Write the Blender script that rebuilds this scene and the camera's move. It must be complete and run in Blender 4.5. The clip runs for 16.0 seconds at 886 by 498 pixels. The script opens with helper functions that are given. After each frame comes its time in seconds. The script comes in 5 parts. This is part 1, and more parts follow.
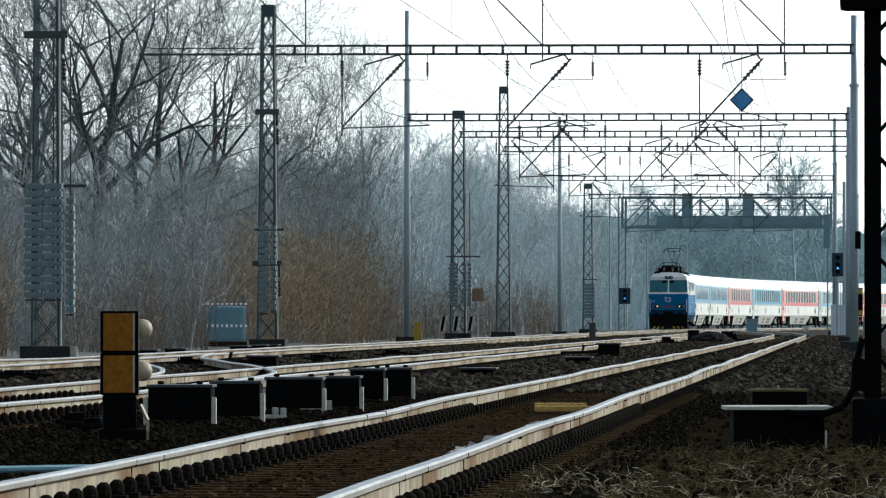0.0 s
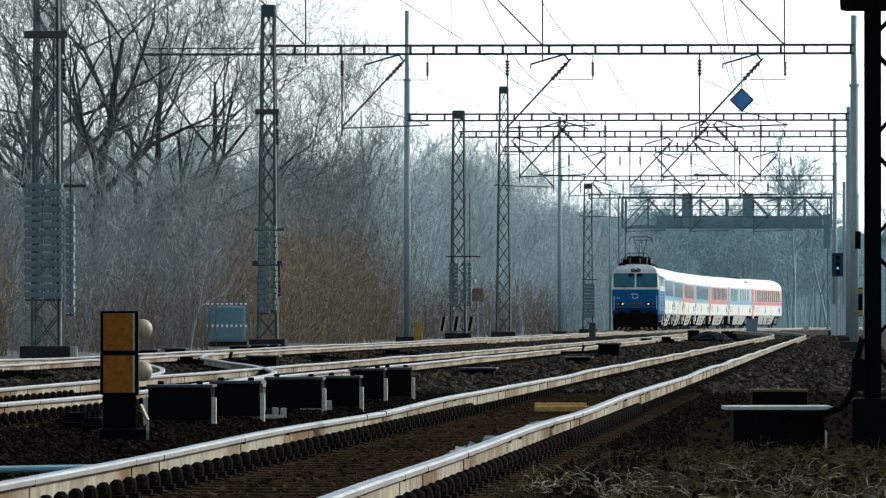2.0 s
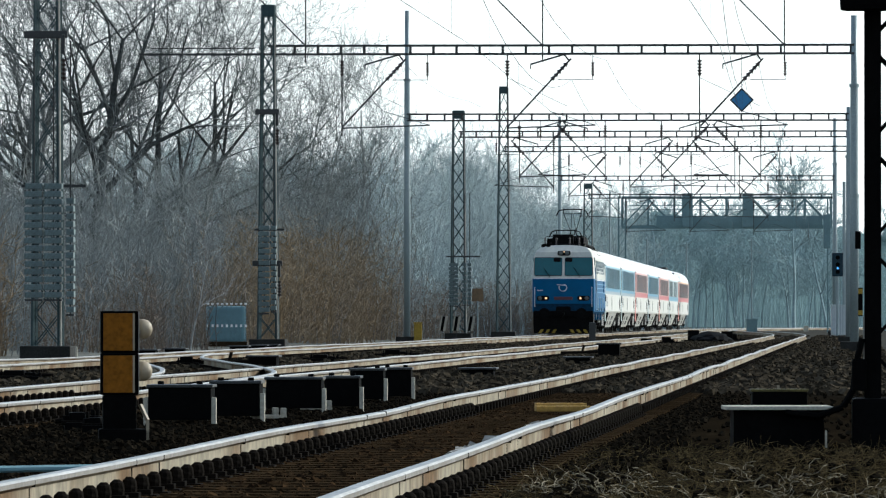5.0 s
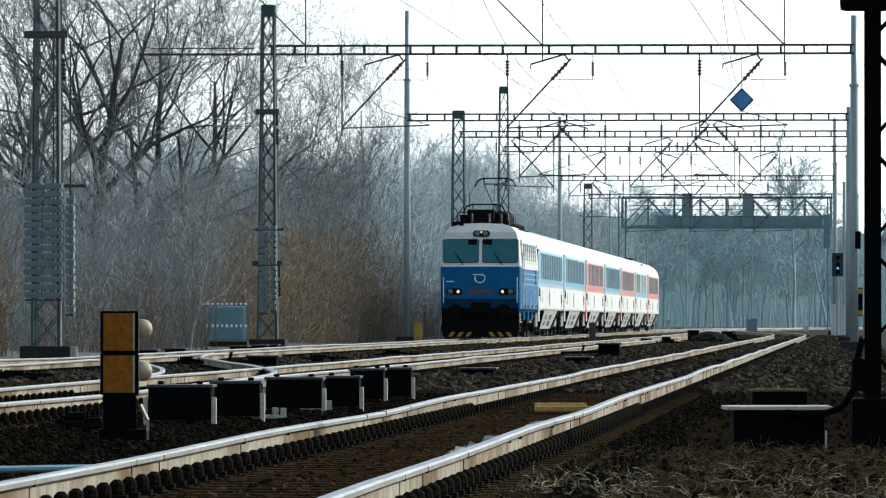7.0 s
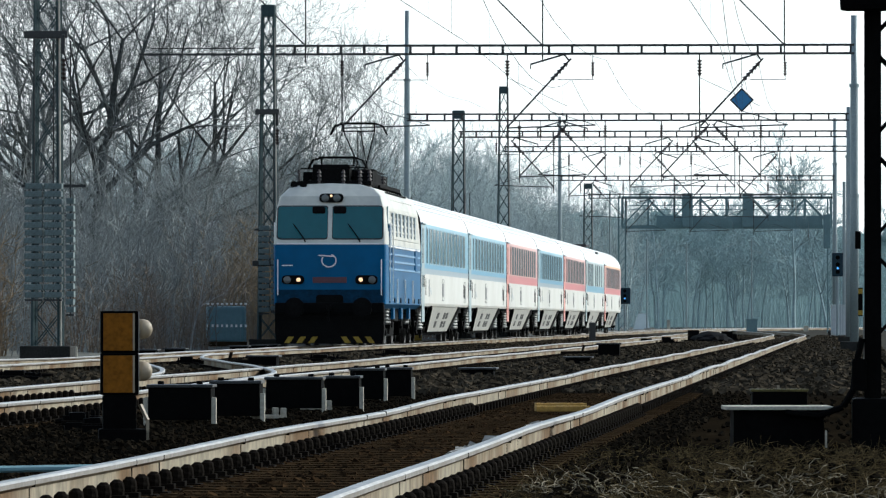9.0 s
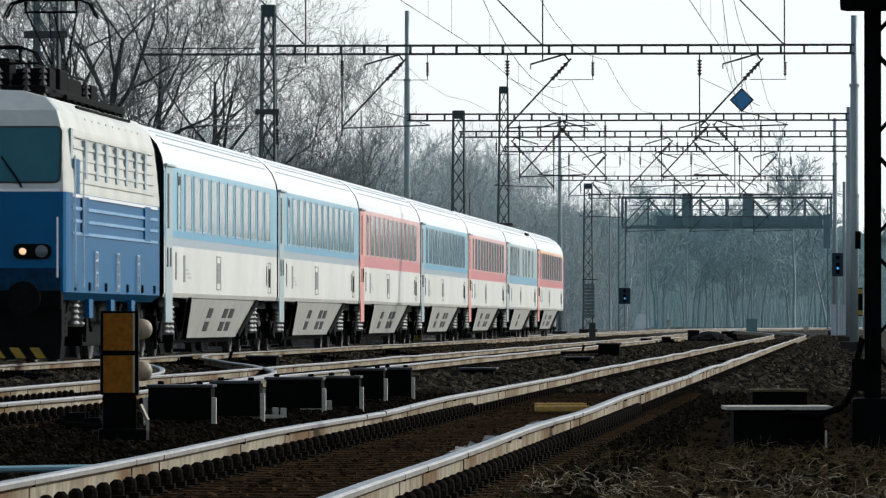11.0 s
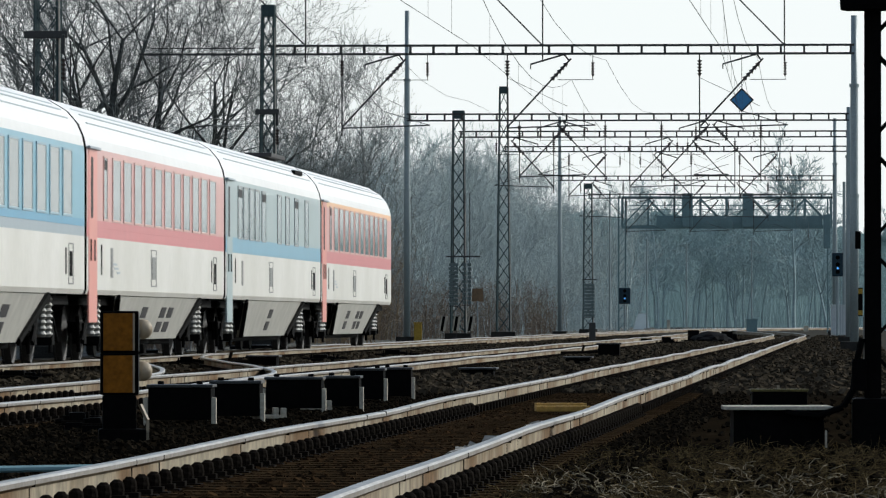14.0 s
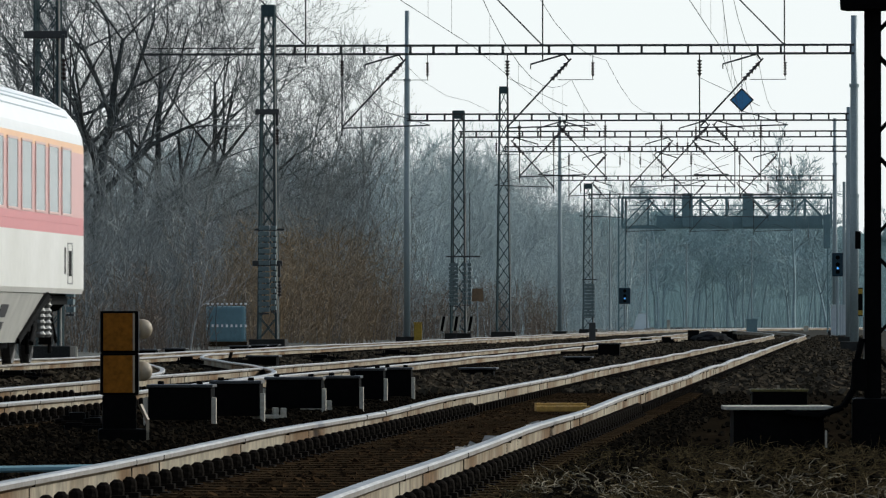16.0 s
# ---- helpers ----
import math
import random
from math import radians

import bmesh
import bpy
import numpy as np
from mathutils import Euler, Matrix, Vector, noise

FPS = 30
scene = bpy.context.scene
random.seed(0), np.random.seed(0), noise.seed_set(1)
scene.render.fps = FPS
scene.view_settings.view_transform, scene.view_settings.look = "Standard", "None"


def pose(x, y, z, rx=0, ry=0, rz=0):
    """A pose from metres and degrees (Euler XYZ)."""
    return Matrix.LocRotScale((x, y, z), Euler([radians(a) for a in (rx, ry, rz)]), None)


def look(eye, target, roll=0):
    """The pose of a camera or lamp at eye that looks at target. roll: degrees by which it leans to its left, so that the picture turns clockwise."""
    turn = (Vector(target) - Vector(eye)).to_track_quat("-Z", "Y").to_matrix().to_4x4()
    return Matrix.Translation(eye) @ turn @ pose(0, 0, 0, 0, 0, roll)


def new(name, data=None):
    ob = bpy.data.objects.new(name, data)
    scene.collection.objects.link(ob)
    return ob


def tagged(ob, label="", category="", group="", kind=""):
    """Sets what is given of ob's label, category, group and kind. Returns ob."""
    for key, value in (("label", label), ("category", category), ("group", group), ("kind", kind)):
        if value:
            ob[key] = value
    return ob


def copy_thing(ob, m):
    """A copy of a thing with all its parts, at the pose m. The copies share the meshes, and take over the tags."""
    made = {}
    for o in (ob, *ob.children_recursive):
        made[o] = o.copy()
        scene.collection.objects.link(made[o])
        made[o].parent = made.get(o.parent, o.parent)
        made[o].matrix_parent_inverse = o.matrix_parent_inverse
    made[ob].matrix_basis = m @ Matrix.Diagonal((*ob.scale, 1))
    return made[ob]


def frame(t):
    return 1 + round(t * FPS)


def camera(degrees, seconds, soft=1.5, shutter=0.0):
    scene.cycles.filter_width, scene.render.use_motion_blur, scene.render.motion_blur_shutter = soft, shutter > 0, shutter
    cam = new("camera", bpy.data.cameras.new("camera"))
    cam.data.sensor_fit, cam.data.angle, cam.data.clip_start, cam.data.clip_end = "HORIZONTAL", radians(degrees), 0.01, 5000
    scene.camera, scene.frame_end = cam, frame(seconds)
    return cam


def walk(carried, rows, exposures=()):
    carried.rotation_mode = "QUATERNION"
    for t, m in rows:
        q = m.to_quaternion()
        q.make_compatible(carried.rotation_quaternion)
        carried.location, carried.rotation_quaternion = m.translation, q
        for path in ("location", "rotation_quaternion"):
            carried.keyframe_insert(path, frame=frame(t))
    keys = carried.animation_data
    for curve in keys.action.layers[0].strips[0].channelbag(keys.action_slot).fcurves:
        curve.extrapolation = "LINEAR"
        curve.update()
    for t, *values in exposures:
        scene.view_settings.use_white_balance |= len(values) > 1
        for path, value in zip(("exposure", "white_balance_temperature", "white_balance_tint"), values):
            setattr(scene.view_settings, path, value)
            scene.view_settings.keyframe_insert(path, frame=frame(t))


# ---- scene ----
from functools import lru_cache

# ---------------------------------------------------------------- camera
EYE = 0.67
cam = camera(6.96, 16.0, soft=1.25, shutter=0.15)
STAND = look((0, 0, EYE), (0, 100, EYE + 0.985))
walk(cam, [(0.0, STAND), (16.0, STAND)],
     [(0.0, 0.3, 5950, 2), (4.0, 0.25, 5950, 2), (7.0, 0.42, 5950, 2), (8.5, 0.38, 5950, 2), (9.0, 0.22, 5950, 3), (12.0, -0.14, 6200, 6), (16.0, -0.2, 6150, 5)])

# ---------------------------------------------------------------- light
SUN_ELEV, SUN_AZ = radians(30), radians(62)       # azimuth from +Y towards +X
world = bpy.data.worlds.new("sky")
scene.world = world
world.use_nodes = True
wn = world.node_tree.nodes
sky = wn.new("ShaderNodeTexSky")
sky.sky_type, sky.sun_disc = "NISHITA", False
sky.sun_elevation, sky.sun_rotation = SUN_ELEV, SUN_AZ
sky.dust_density, sky.air_density, sky.ozone_density = 1.5, 1.0, 1.0
wn["Background"].inputs["Strength"].default_value = 0.14
veil = wn.new("ShaderNodeMix")                     # thin high haze whitens the whole sky
veil.data_type = "RGBA"
veil.inputs["B"].default_value = (8.1, 8.1, 8.0, 1)
where, split = wn.new("ShaderNodeTexCoord"), wn.new("ShaderNodeSeparateXYZ")
thin = wn.new("ShaderNodeMapRange")                # thick at the horizon, thin overhead
thin.interpolation_type = "SMOOTHSTEP"
for key, value in (("From Min", 0.0), ("From Max", 0.42), ("To Min", 0.92), ("To Max", 0.1)):
    thin.inputs[key].default_value = value
world.node_tree.links.new(where.outputs["Generated"], split.inputs[0])
world.node_tree.links.new(split.outputs["Z"], thin.inputs["Value"])
world.node_tree.links.new(thin.outputs[0], veil.inputs["Factor"])
world.node_tree.links.new(sky.outputs[0], veil.inputs["A"])
world.node_tree.links.new(veil.outputs["Result"], wn["Background"].inputs[0])
sun = new("sun", bpy.data.lights.new("sun", "SUN"))
sun.data.energy, sun.data.angle, sun.data.color = 3.9, radians(1.5), (1.0, 0.94, 0.86)
sun_to = Vector((math.sin(SUN_AZ) * math.cos(SUN_ELEV), math.cos(SUN_AZ) * math.cos(SUN_ELEV), math.sin(SUN_ELEV)))
sun.matrix_world = look(sun_to * 300, (0, 0, 0))

# ---------------------------------------------------------------- materials
def material(name, colour, rough=0.7, metal=0.0, vary=0.25, scale=4.0, fine=40.0, bump=0.2, second=None, mix=0.5, stretch=(1, 1, 1), island=0.0, emit=0.0, spec=0.5):
    """Two scales of noise move the colour between colour and second; a fine one gives relief."""
    m = bpy.data.materials.new(name)
    m.use_nodes = True
    n, l = m.node_tree.nodes, m.node_tree.links
    b = n["Principled BSDF"]
    b.inputs["Roughness"].default_value, b.inputs["Metallic"].default_value = rough, metal
    b.inputs["Specular IOR Level"].default_value = spec
    tc = n.new("ShaderNodeTexCoord")
    mp = n.new("ShaderNodeMapping")
    mp.inputs["Scale"].default_value = stretch
    l.new(tc.outputs["Object"], mp.inputs["Vector"])
    big, small = n.new("ShaderNodeTexNoise"), n.new("ShaderNodeTexNoise")
    for t, s, d in ((big, scale, 4.0), (small, fine, 3.0)):
        t.inputs["Scale"].default_value, t.inputs["Detail"].default_value = s, d
        l.new(mp.outputs[0], t.inputs["Vector"])
    ramp = n.new("ShaderNodeMapRange")
    ramp.inputs["From Min"].default_value, ramp.inputs["From Max"].default_value = 0.5 - 0.18 * (1.2 - mix), 0.5 + 0.3 * (1.2 - mix)
    l.new(big.outputs[0], ramp.inputs["Value"])
    two = n.new("ShaderNodeMix")
    two.data_type = "RGBA"
    c2 = second or tuple(c * (1 - vary) for c in colour)
    two.inputs["A"].default_value, two.inputs["B"].default_value = (*colour, 1), (*c2, 1)
    l.new(ramp.outputs[0], two.inputs["Factor"])
    hsv = n.new("ShaderNodeHueSaturation")
    l.new(two.outputs["Result"], hsv.inputs["Color"])
    value = n.new("ShaderNodeMapRange")
    value.inputs["To Min"].default_value, value.inputs["To Max"].default_value = 1 - vary, 1 + vary
    value.inputs["From Min"].default_value, value.inputs["From Max"].default_value = 0.3, 0.7
    l.new(small.outputs[0], value.inputs["Value"])
    last = value.outputs[0]
    if island:
        geo, oi = n.new("ShaderNodeNewGeometry"), n.new("ShaderNodeObjectInfo")
        add = n.new("ShaderNodeMath"); add.operation = "ADD"
        l.new(geo.outputs["Random Per Island"], add.inputs[0]); l.new(oi.outputs["Random"], add.inputs[1])
        mr = n.new("ShaderNodeMapRange")
        mr.inputs["From Max"].default_value = 2.0
        mr.inputs["To Min"].default_value, mr.inputs["To Max"].default_value = 1 - island, 1 + island
        l.new(add.outputs[0], mr.inputs["Value"])
        mul = n.new("ShaderNodeMath"); mul.operation = "MULTIPLY"
        l.new(last, mul.inputs[0]); l.new(mr.outputs[0], mul.inputs[1])
        last = mul.outputs[0]
    l.new(last, hsv.inputs["Value"])
    l.new(hsv.outputs[0], b.inputs["Base Color"])
    if bump:
        bp = n.new("ShaderNodeBump")
        bp.inputs["Strength"].default_value, bp.inputs["Distance"].default_value = bump, 0.02
        l.new(small.outputs[0], bp.inputs["Height"])
        l.new(bp.outputs[0], b.inputs["Normal"])
    if emit:
        b.inputs["Emission Color"].default_value = (*colour, 1)
        b.inputs["Emission Strength"].default_value = emit
    return m


STEEL_TOP = material("worn_rail_head", (0.33, 0.32, 0.305), 0.42, 1.0, 0.22, 0.6, 5, 0.05)
HEAD_SIDE = material("dull_rail_head_side", (0.22, 0.21, 0.195), 0.55, 0.3, 0.25, 1.2, 9, 0.1, second=(0.16, 0.14, 0.115), spec=0.3)
RAIL_SIDE = material("painted_rail_web", (0.235, 0.205, 0.15), 0.85, 0.0, 0.35, 0.45, 7, 0.3, second=(0.1, 0.058, 0.024), mix=0.8, spec=0.2)
RUST = material("rusty_iron", (0.012, 0.010, 0.008), 0.8, 0.2, 0.4, 5, 50, 0.3, spec=0.0)
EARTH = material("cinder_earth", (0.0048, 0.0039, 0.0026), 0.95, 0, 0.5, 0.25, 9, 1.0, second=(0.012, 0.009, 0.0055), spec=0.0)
HAZED_GRAVEL = (0.075, 0.073, 0.064)
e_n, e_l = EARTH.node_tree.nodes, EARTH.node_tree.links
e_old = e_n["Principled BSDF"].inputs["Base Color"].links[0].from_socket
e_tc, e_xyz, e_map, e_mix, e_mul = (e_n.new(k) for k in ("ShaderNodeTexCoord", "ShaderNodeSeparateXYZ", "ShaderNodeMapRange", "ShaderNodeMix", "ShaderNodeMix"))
e_map.inputs["From Min"].default_value, e_map.inputs["From Max"].default_value = 75, 260      # cinder gives way to gravel, with distance haze put into its grey
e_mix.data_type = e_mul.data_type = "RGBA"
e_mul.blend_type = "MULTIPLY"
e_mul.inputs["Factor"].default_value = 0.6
e_mul.inputs["A"].default_value = (*HAZED_GRAVEL, 1)
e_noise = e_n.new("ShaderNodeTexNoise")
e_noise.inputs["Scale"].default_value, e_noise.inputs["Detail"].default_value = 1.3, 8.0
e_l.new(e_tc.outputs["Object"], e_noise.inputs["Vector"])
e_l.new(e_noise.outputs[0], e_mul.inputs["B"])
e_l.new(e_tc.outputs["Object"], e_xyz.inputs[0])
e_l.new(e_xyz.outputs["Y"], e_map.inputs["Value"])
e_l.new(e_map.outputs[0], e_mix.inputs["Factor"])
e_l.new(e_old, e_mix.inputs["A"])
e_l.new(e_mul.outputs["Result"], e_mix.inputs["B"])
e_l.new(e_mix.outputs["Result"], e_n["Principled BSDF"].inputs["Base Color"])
LITTER = material("leaf_litter", (0.125, 0.125, 0.112), 0.95, 0, 0.45, 0.12, 3, 0.6, second=(0.1, 0.105, 0.098), spec=0.0)
SLEEPER = material("old_sleeper", (0.03, 0.02, 0.011), 0.9, 0, 0.4, 3, 40, 0.4, island=0.3, spec=0.0)
CONCRETE = material("weathered_concrete", (0.36, 0.34, 0.3), 0.85, 0, 0.2, 2, 30, 0.3, second=(0.22, 0.2, 0.17))
DARK_CONCRETE = material("soot_stained_concrete", (0.024, 0.024, 0.022), 0.9, 0, 0.3, 2, 30, 0.3, second=(0.014, 0.0135, 0.012), spec=0.2)
GALV = material("grey_green_painted_steel", (0.034, 0.058, 0.062), 0.6, 0.0, 0.2, 0.8, 25, 0.1, spec=0.2)
MASTGREY = material("pale_grey_mast_paint", (0.22, 0.27, 0.28), 0.45, 0.1, 0.15, 0.8, 25, 0.1)
IRON = material("dark_painted_iron", (0.022, 0.024, 0.025), 0.5, 0.2, 0.3, 2, 25, 0.1)
PORCELAIN = material("brown_insulator", (0.03, 0.02, 0.018), 0.3, 0, 0.2, 5, 30, 0.0)
WIRE = material("copper_wire", (0.05, 0.05, 0.05), 0.5, 0.5, 0.2, 5, 30, 0.0)
BARK = material("grey_bark", (0.062, 0.068, 0.066), 0.95, 0, 0.4, 0.8, 12, 0.6, second=(0.035, 0.036, 0.035), island=0.25, spec=0.1)
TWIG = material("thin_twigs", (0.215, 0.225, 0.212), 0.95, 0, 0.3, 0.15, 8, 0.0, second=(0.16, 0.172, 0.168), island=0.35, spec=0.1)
# Farther twigs and trunks are painted paler to stand for distance haze.
MID_HAZE_TWIG = material("hazel_grey_twigs", (0.38, 0.44, 0.435), 0.95, 0, 0.3, 0.15, 8, 0.0, second=(0.31, 0.365, 0.365), island=0.3, spec=0.1)
FAR_HAZE_TWIG = material("far_pale_twigs", (0.275, 0.365, 0.375), 0.95, 0, 0.3, 0.15, 8, 0.0, second=(0.255, 0.345, 0.355), island=0.15, spec=0.1)
FAR_HAZE_TRUNK = material("far_grey_trunks", (0.255, 0.335, 0.35), 0.95, 0, 0.2, 0.3, 6, 0.0, spec=0.0)
OAK_TWIG = material("dark_crown_twigs", (0.12, 0.128, 0.125), 0.95, 0, 0.3, 0.15, 8, 0.0, second=(0.1, 0.108, 0.105), island=0.3, spec=0.1)
BRUSH = material("brown_brush", (0.155, 0.115, 0.08), 0.95, 0, 0.3, 0.06, 5, 0.0, second=(0.16, 0.15, 0.14), island=0.4, spec=0.1)


# ---------------------------------------------------------------- mesh helpers
def link(name, bm, mat, parent=None, label="", smooth=False):
    me = bpy.data.meshes.new(name)
    if smooth:
        for fc in bm.faces:
            fc.smooth = True
    bm.to_mesh(me)
    bm.free()
    for mm in (mat if isinstance(mat, (list, tuple)) else [mat]):
        me.materials.append(mm)
    ob = new(name, me)
    ob.parent = parent
    if label:
        ob["label"] = label
    return ob


def part(name, bm, mat, parent, label="", smooth=False):
    return link(name, bm, mat, parent, label, smooth)


def twin(ob, m, parent=None):
    """One more object on the same mesh."""
    o = new(ob.name.split(".")[0], ob.data)
    o.parent = parent or ob.parent
    o.matrix_basis = m
    if "label" in ob:
        o["label"] = ob["label"]
    return o


def thing(name, m, label, category, group="", kind=""):
    ob = new(name)
    ob.matrix_basis = m
    return tagged(ob, label, category, group, kind)


def B(*boxes, bevel=0.0, bm=None):
    """Boxes given by centre and size, joined in one bmesh."""
    bm = bm or bmesh.new()
    for cx, cy, cz, sx, sy, sz in boxes:
        g = bmesh.ops.create_cube(bm, size=1.0, matrix=Matrix.Translation((cx, cy, cz)) @ Matrix.Diagonal((sx, sy, sz, 1)))
        if bevel:
            es = list({e for v in g["verts"] for e in v.link_edges})
            bmesh.ops.bevel(bm, geom=es, offset=bevel, segments=2, affect="EDGES", profile=0.7)
    return bm


def tube(bm, a, b, r, r2=None, n=6):
    """A straight bar from a to b."""
    a, b = Vector(a), Vector(b)
    d = (b - a)
    if d.length < 1e-6:
        return bm
    q = d.to_track_quat("Z", "Y").to_matrix()
    r2 = r if r2 is None else r2
    rings = []
    for p, rr in ((a, r), (b, r2)):
        rings.append([bm.verts.new(p + q @ Vector((rr * math.cos(2 * math.pi * (i + 0.5) / n), rr * math.sin(2 * math.pi * (i + 0.5) / n), 0))) for i in range(n)])
    for i in range(n):
        bm.faces.new((rings[0][i], rings[0][(i + 1) % n], rings[1][(i + 1) % n], rings[1][i]))
    bm.faces.new(rings[0][::-1])
    bm.faces.new(rings[1])
    return bm


def bars(*ends, r=0.02, n=4):
    bm = bmesh.new()
    for a, b in ends:
        tube(bm, a, b, r, None, n)
    return bm


def turned(profile, n=12):
    """A body of revolution round z from (radius, height) pairs."""
    bm = bmesh.new()
    rings = [[bm.verts.new((r * math.cos(2 * math.pi * i / n), r * math.sin(2 * math.pi * i / n), z)) for i in range(n)] for r, z in profile]
    for a, b in zip(rings, rings[1:]):
        for i in range(n):
            bm.faces.new((a[i], a[(i + 1) % n], b[(i + 1) % n], b[i]))
    bm.faces.new(rings[0][::-1])
    bm.faces.new(rings[-1])
    return bm


def prism(outline, y0, y1, mats=None, bm=None):
    """An outline in x, z (counter-clockwise seen from -y) drawn out from y0 to y1."""
    bm = bm or bmesh.new()
    a = [bm.verts.new((x, y0, z)) for x, z in outline]
    b = [bm.verts.new((x, y1, z)) for x, z in outline]
    n = len(outline)
    for i in range(n):
        fc = bm.faces.new((a[i], b[i], b[(i + 1) % n], a[(i + 1) % n]))
        if mats:
            fc.material_index = mats[i]
    bm.faces.new(a)
    bm.faces.new(b[::-1])
    bmesh.ops.recalc_face_normals(bm, faces=bm.faces[:])
    return bm


# ---------------------------------------------------------------- the line of the tracks
TURN = radians(3.19)
SLOPE = math.tan(TURN)
CELL = 1.0
S_ALL = np.arange(-320.0, 1000.0, CELL)
CURVE = np.interp(S_ALL, [373, 467, 560, 700], [0, 0.00064, 0.0013, 0.0014], left=0)
THETA = TURN + np.cumsum(CURVE) * CELL
LX, LY = np.cumsum(np.sin(THETA)) * CELL, np.cumsum(np.cos(THETA)) * CELL
LX, LY = LX - LX[320] - 6.838, LY - LY[320] + 125.01


def along(s, off=0.0):
    """Place and heading on the main line, s metres from its reference point, off metres to its right."""
    x, y, th = np.interp(s, S_ALL, LX), np.interp(s, S_ALL, LY), np.interp(s, S_ALL, THETA)
    return x + math.cos(th) * off, y - math.sin(th) * off, th


def side(c, y):
    """x of the line parallel to the straight track that meets the camera's own cross line at c."""
    return c + SLOPE * y


def across(c, y, z=0.0, turn=0.0):
    """A pose at that place, x across the tracks, y along them."""
    return pose(side(c, y), y, z, 0, 0, -math.degrees(TURN) + turn)


def smooth(a, b, x):
    u = min(1, max(0, (x - a) / (b - a)))
    return u * u * (3 - 2 * u)
# ---------------------------------------------------------------- ground
def ground_height(c, y):
    """Ballast bed level by distance c from the tracks' line; a wooded bank behind."""
    h = -0.2
    if c < -18:
        h = -0.12 + 7.0 * smooth(-30, -110, c) + 0.25 * noise.noise((c * 0.15, y * 0.05, 0))
    if c > 0.5:
        h = -0.22 - 0.25 * smooth(0.5, 5, c)
    return h


def build_ground():
    bm = bmesh.new()
    cs = [-3000, -900, -300, -140, -95, -80, -65, -52, -42, -34, -28, -24, -21, -18, -16.5, -12, -10.5, -6, -4.5, -1, 0.5, 1.5, 3, 5, 9, 20, 60, 250, 900, 3000]
    ys = [-900, -200, -60, 0, 15] + list(range(22, 70, 4)) + list(range(70, 200, 10)) + list(range(200, 760, 30)) + [900, 1400, 2200, 4200]
    grid = []
    for y in ys:
        row = []
        for c in cs:
            z = ground_height(c, y)
            if -18 <= c <= 5 and 15 < y < 200:
                z += 0.02 * noise.noise((c * 0.9, y * 0.4, 3))
            row.append(bm.verts.new((c + SLOPE * min(max(y, -300), 800), y, z)))
        grid.append(row)
    for a, b in zip(grid, grid[1:]):
        for i in range(len(cs) - 1):
            fc = bm.faces.new((a[i], a[i + 1], b[i + 1], b[i]))
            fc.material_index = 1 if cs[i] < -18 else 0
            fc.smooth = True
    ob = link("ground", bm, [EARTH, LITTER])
    tagged(ob, "dark cinder and ballast ground beside the railway tracks", "ground", kind="structure")


build_ground()


# ---------------------------------------------------------------- tracks
RAIL_PROFILE = [(-0.026, 0.0), (-0.036, -0.01), (-0.036, -0.03), (-0.01, -0.045), (-0.01, -0.14), (-0.07, -0.152), (-0.07, -0.165),
                (0.07, -0.165), (0.07, -0.152), (0.01, -0.14), (0.01, -0.045), (0.036, -0.03), (0.036, -0.01), (0.026, 0.0)]


def sweep_rail(points):
    """points: x, y, heading. The head's upper faces are bare steel."""
    bm = bmesh.new()
    rings = []
    for x, y, th in points:
        cx, sy = math.cos(th), -math.sin(th)
        jig = 0.004 * noise.noise((x * 0.3, y * 0.12, 0)), 0.022 * noise.noise((y * 0.1, x * 0.2, 5))
        rings.append([bm.verts.new((x + (u + jig[0]) * cx, y + (u + jig[0]) * sy, w + jig[1])) for u, w in RAIL_PROFILE])
    n = len(RAIL_PROFILE)
    for a, b in zip(rings, rings[1:]):
        for i in range(n):
            fc = bm.faces.new((a[i], b[i], b[(i + 1) % n], a[(i + 1) % n]))
            fc.material_index = 0 if i in (0, 12, 13) else (2 if i in (1, 11) else 1)
    bmesh.ops.recalc_face_normals(bm, faces=bm.faces[:])
    return bm


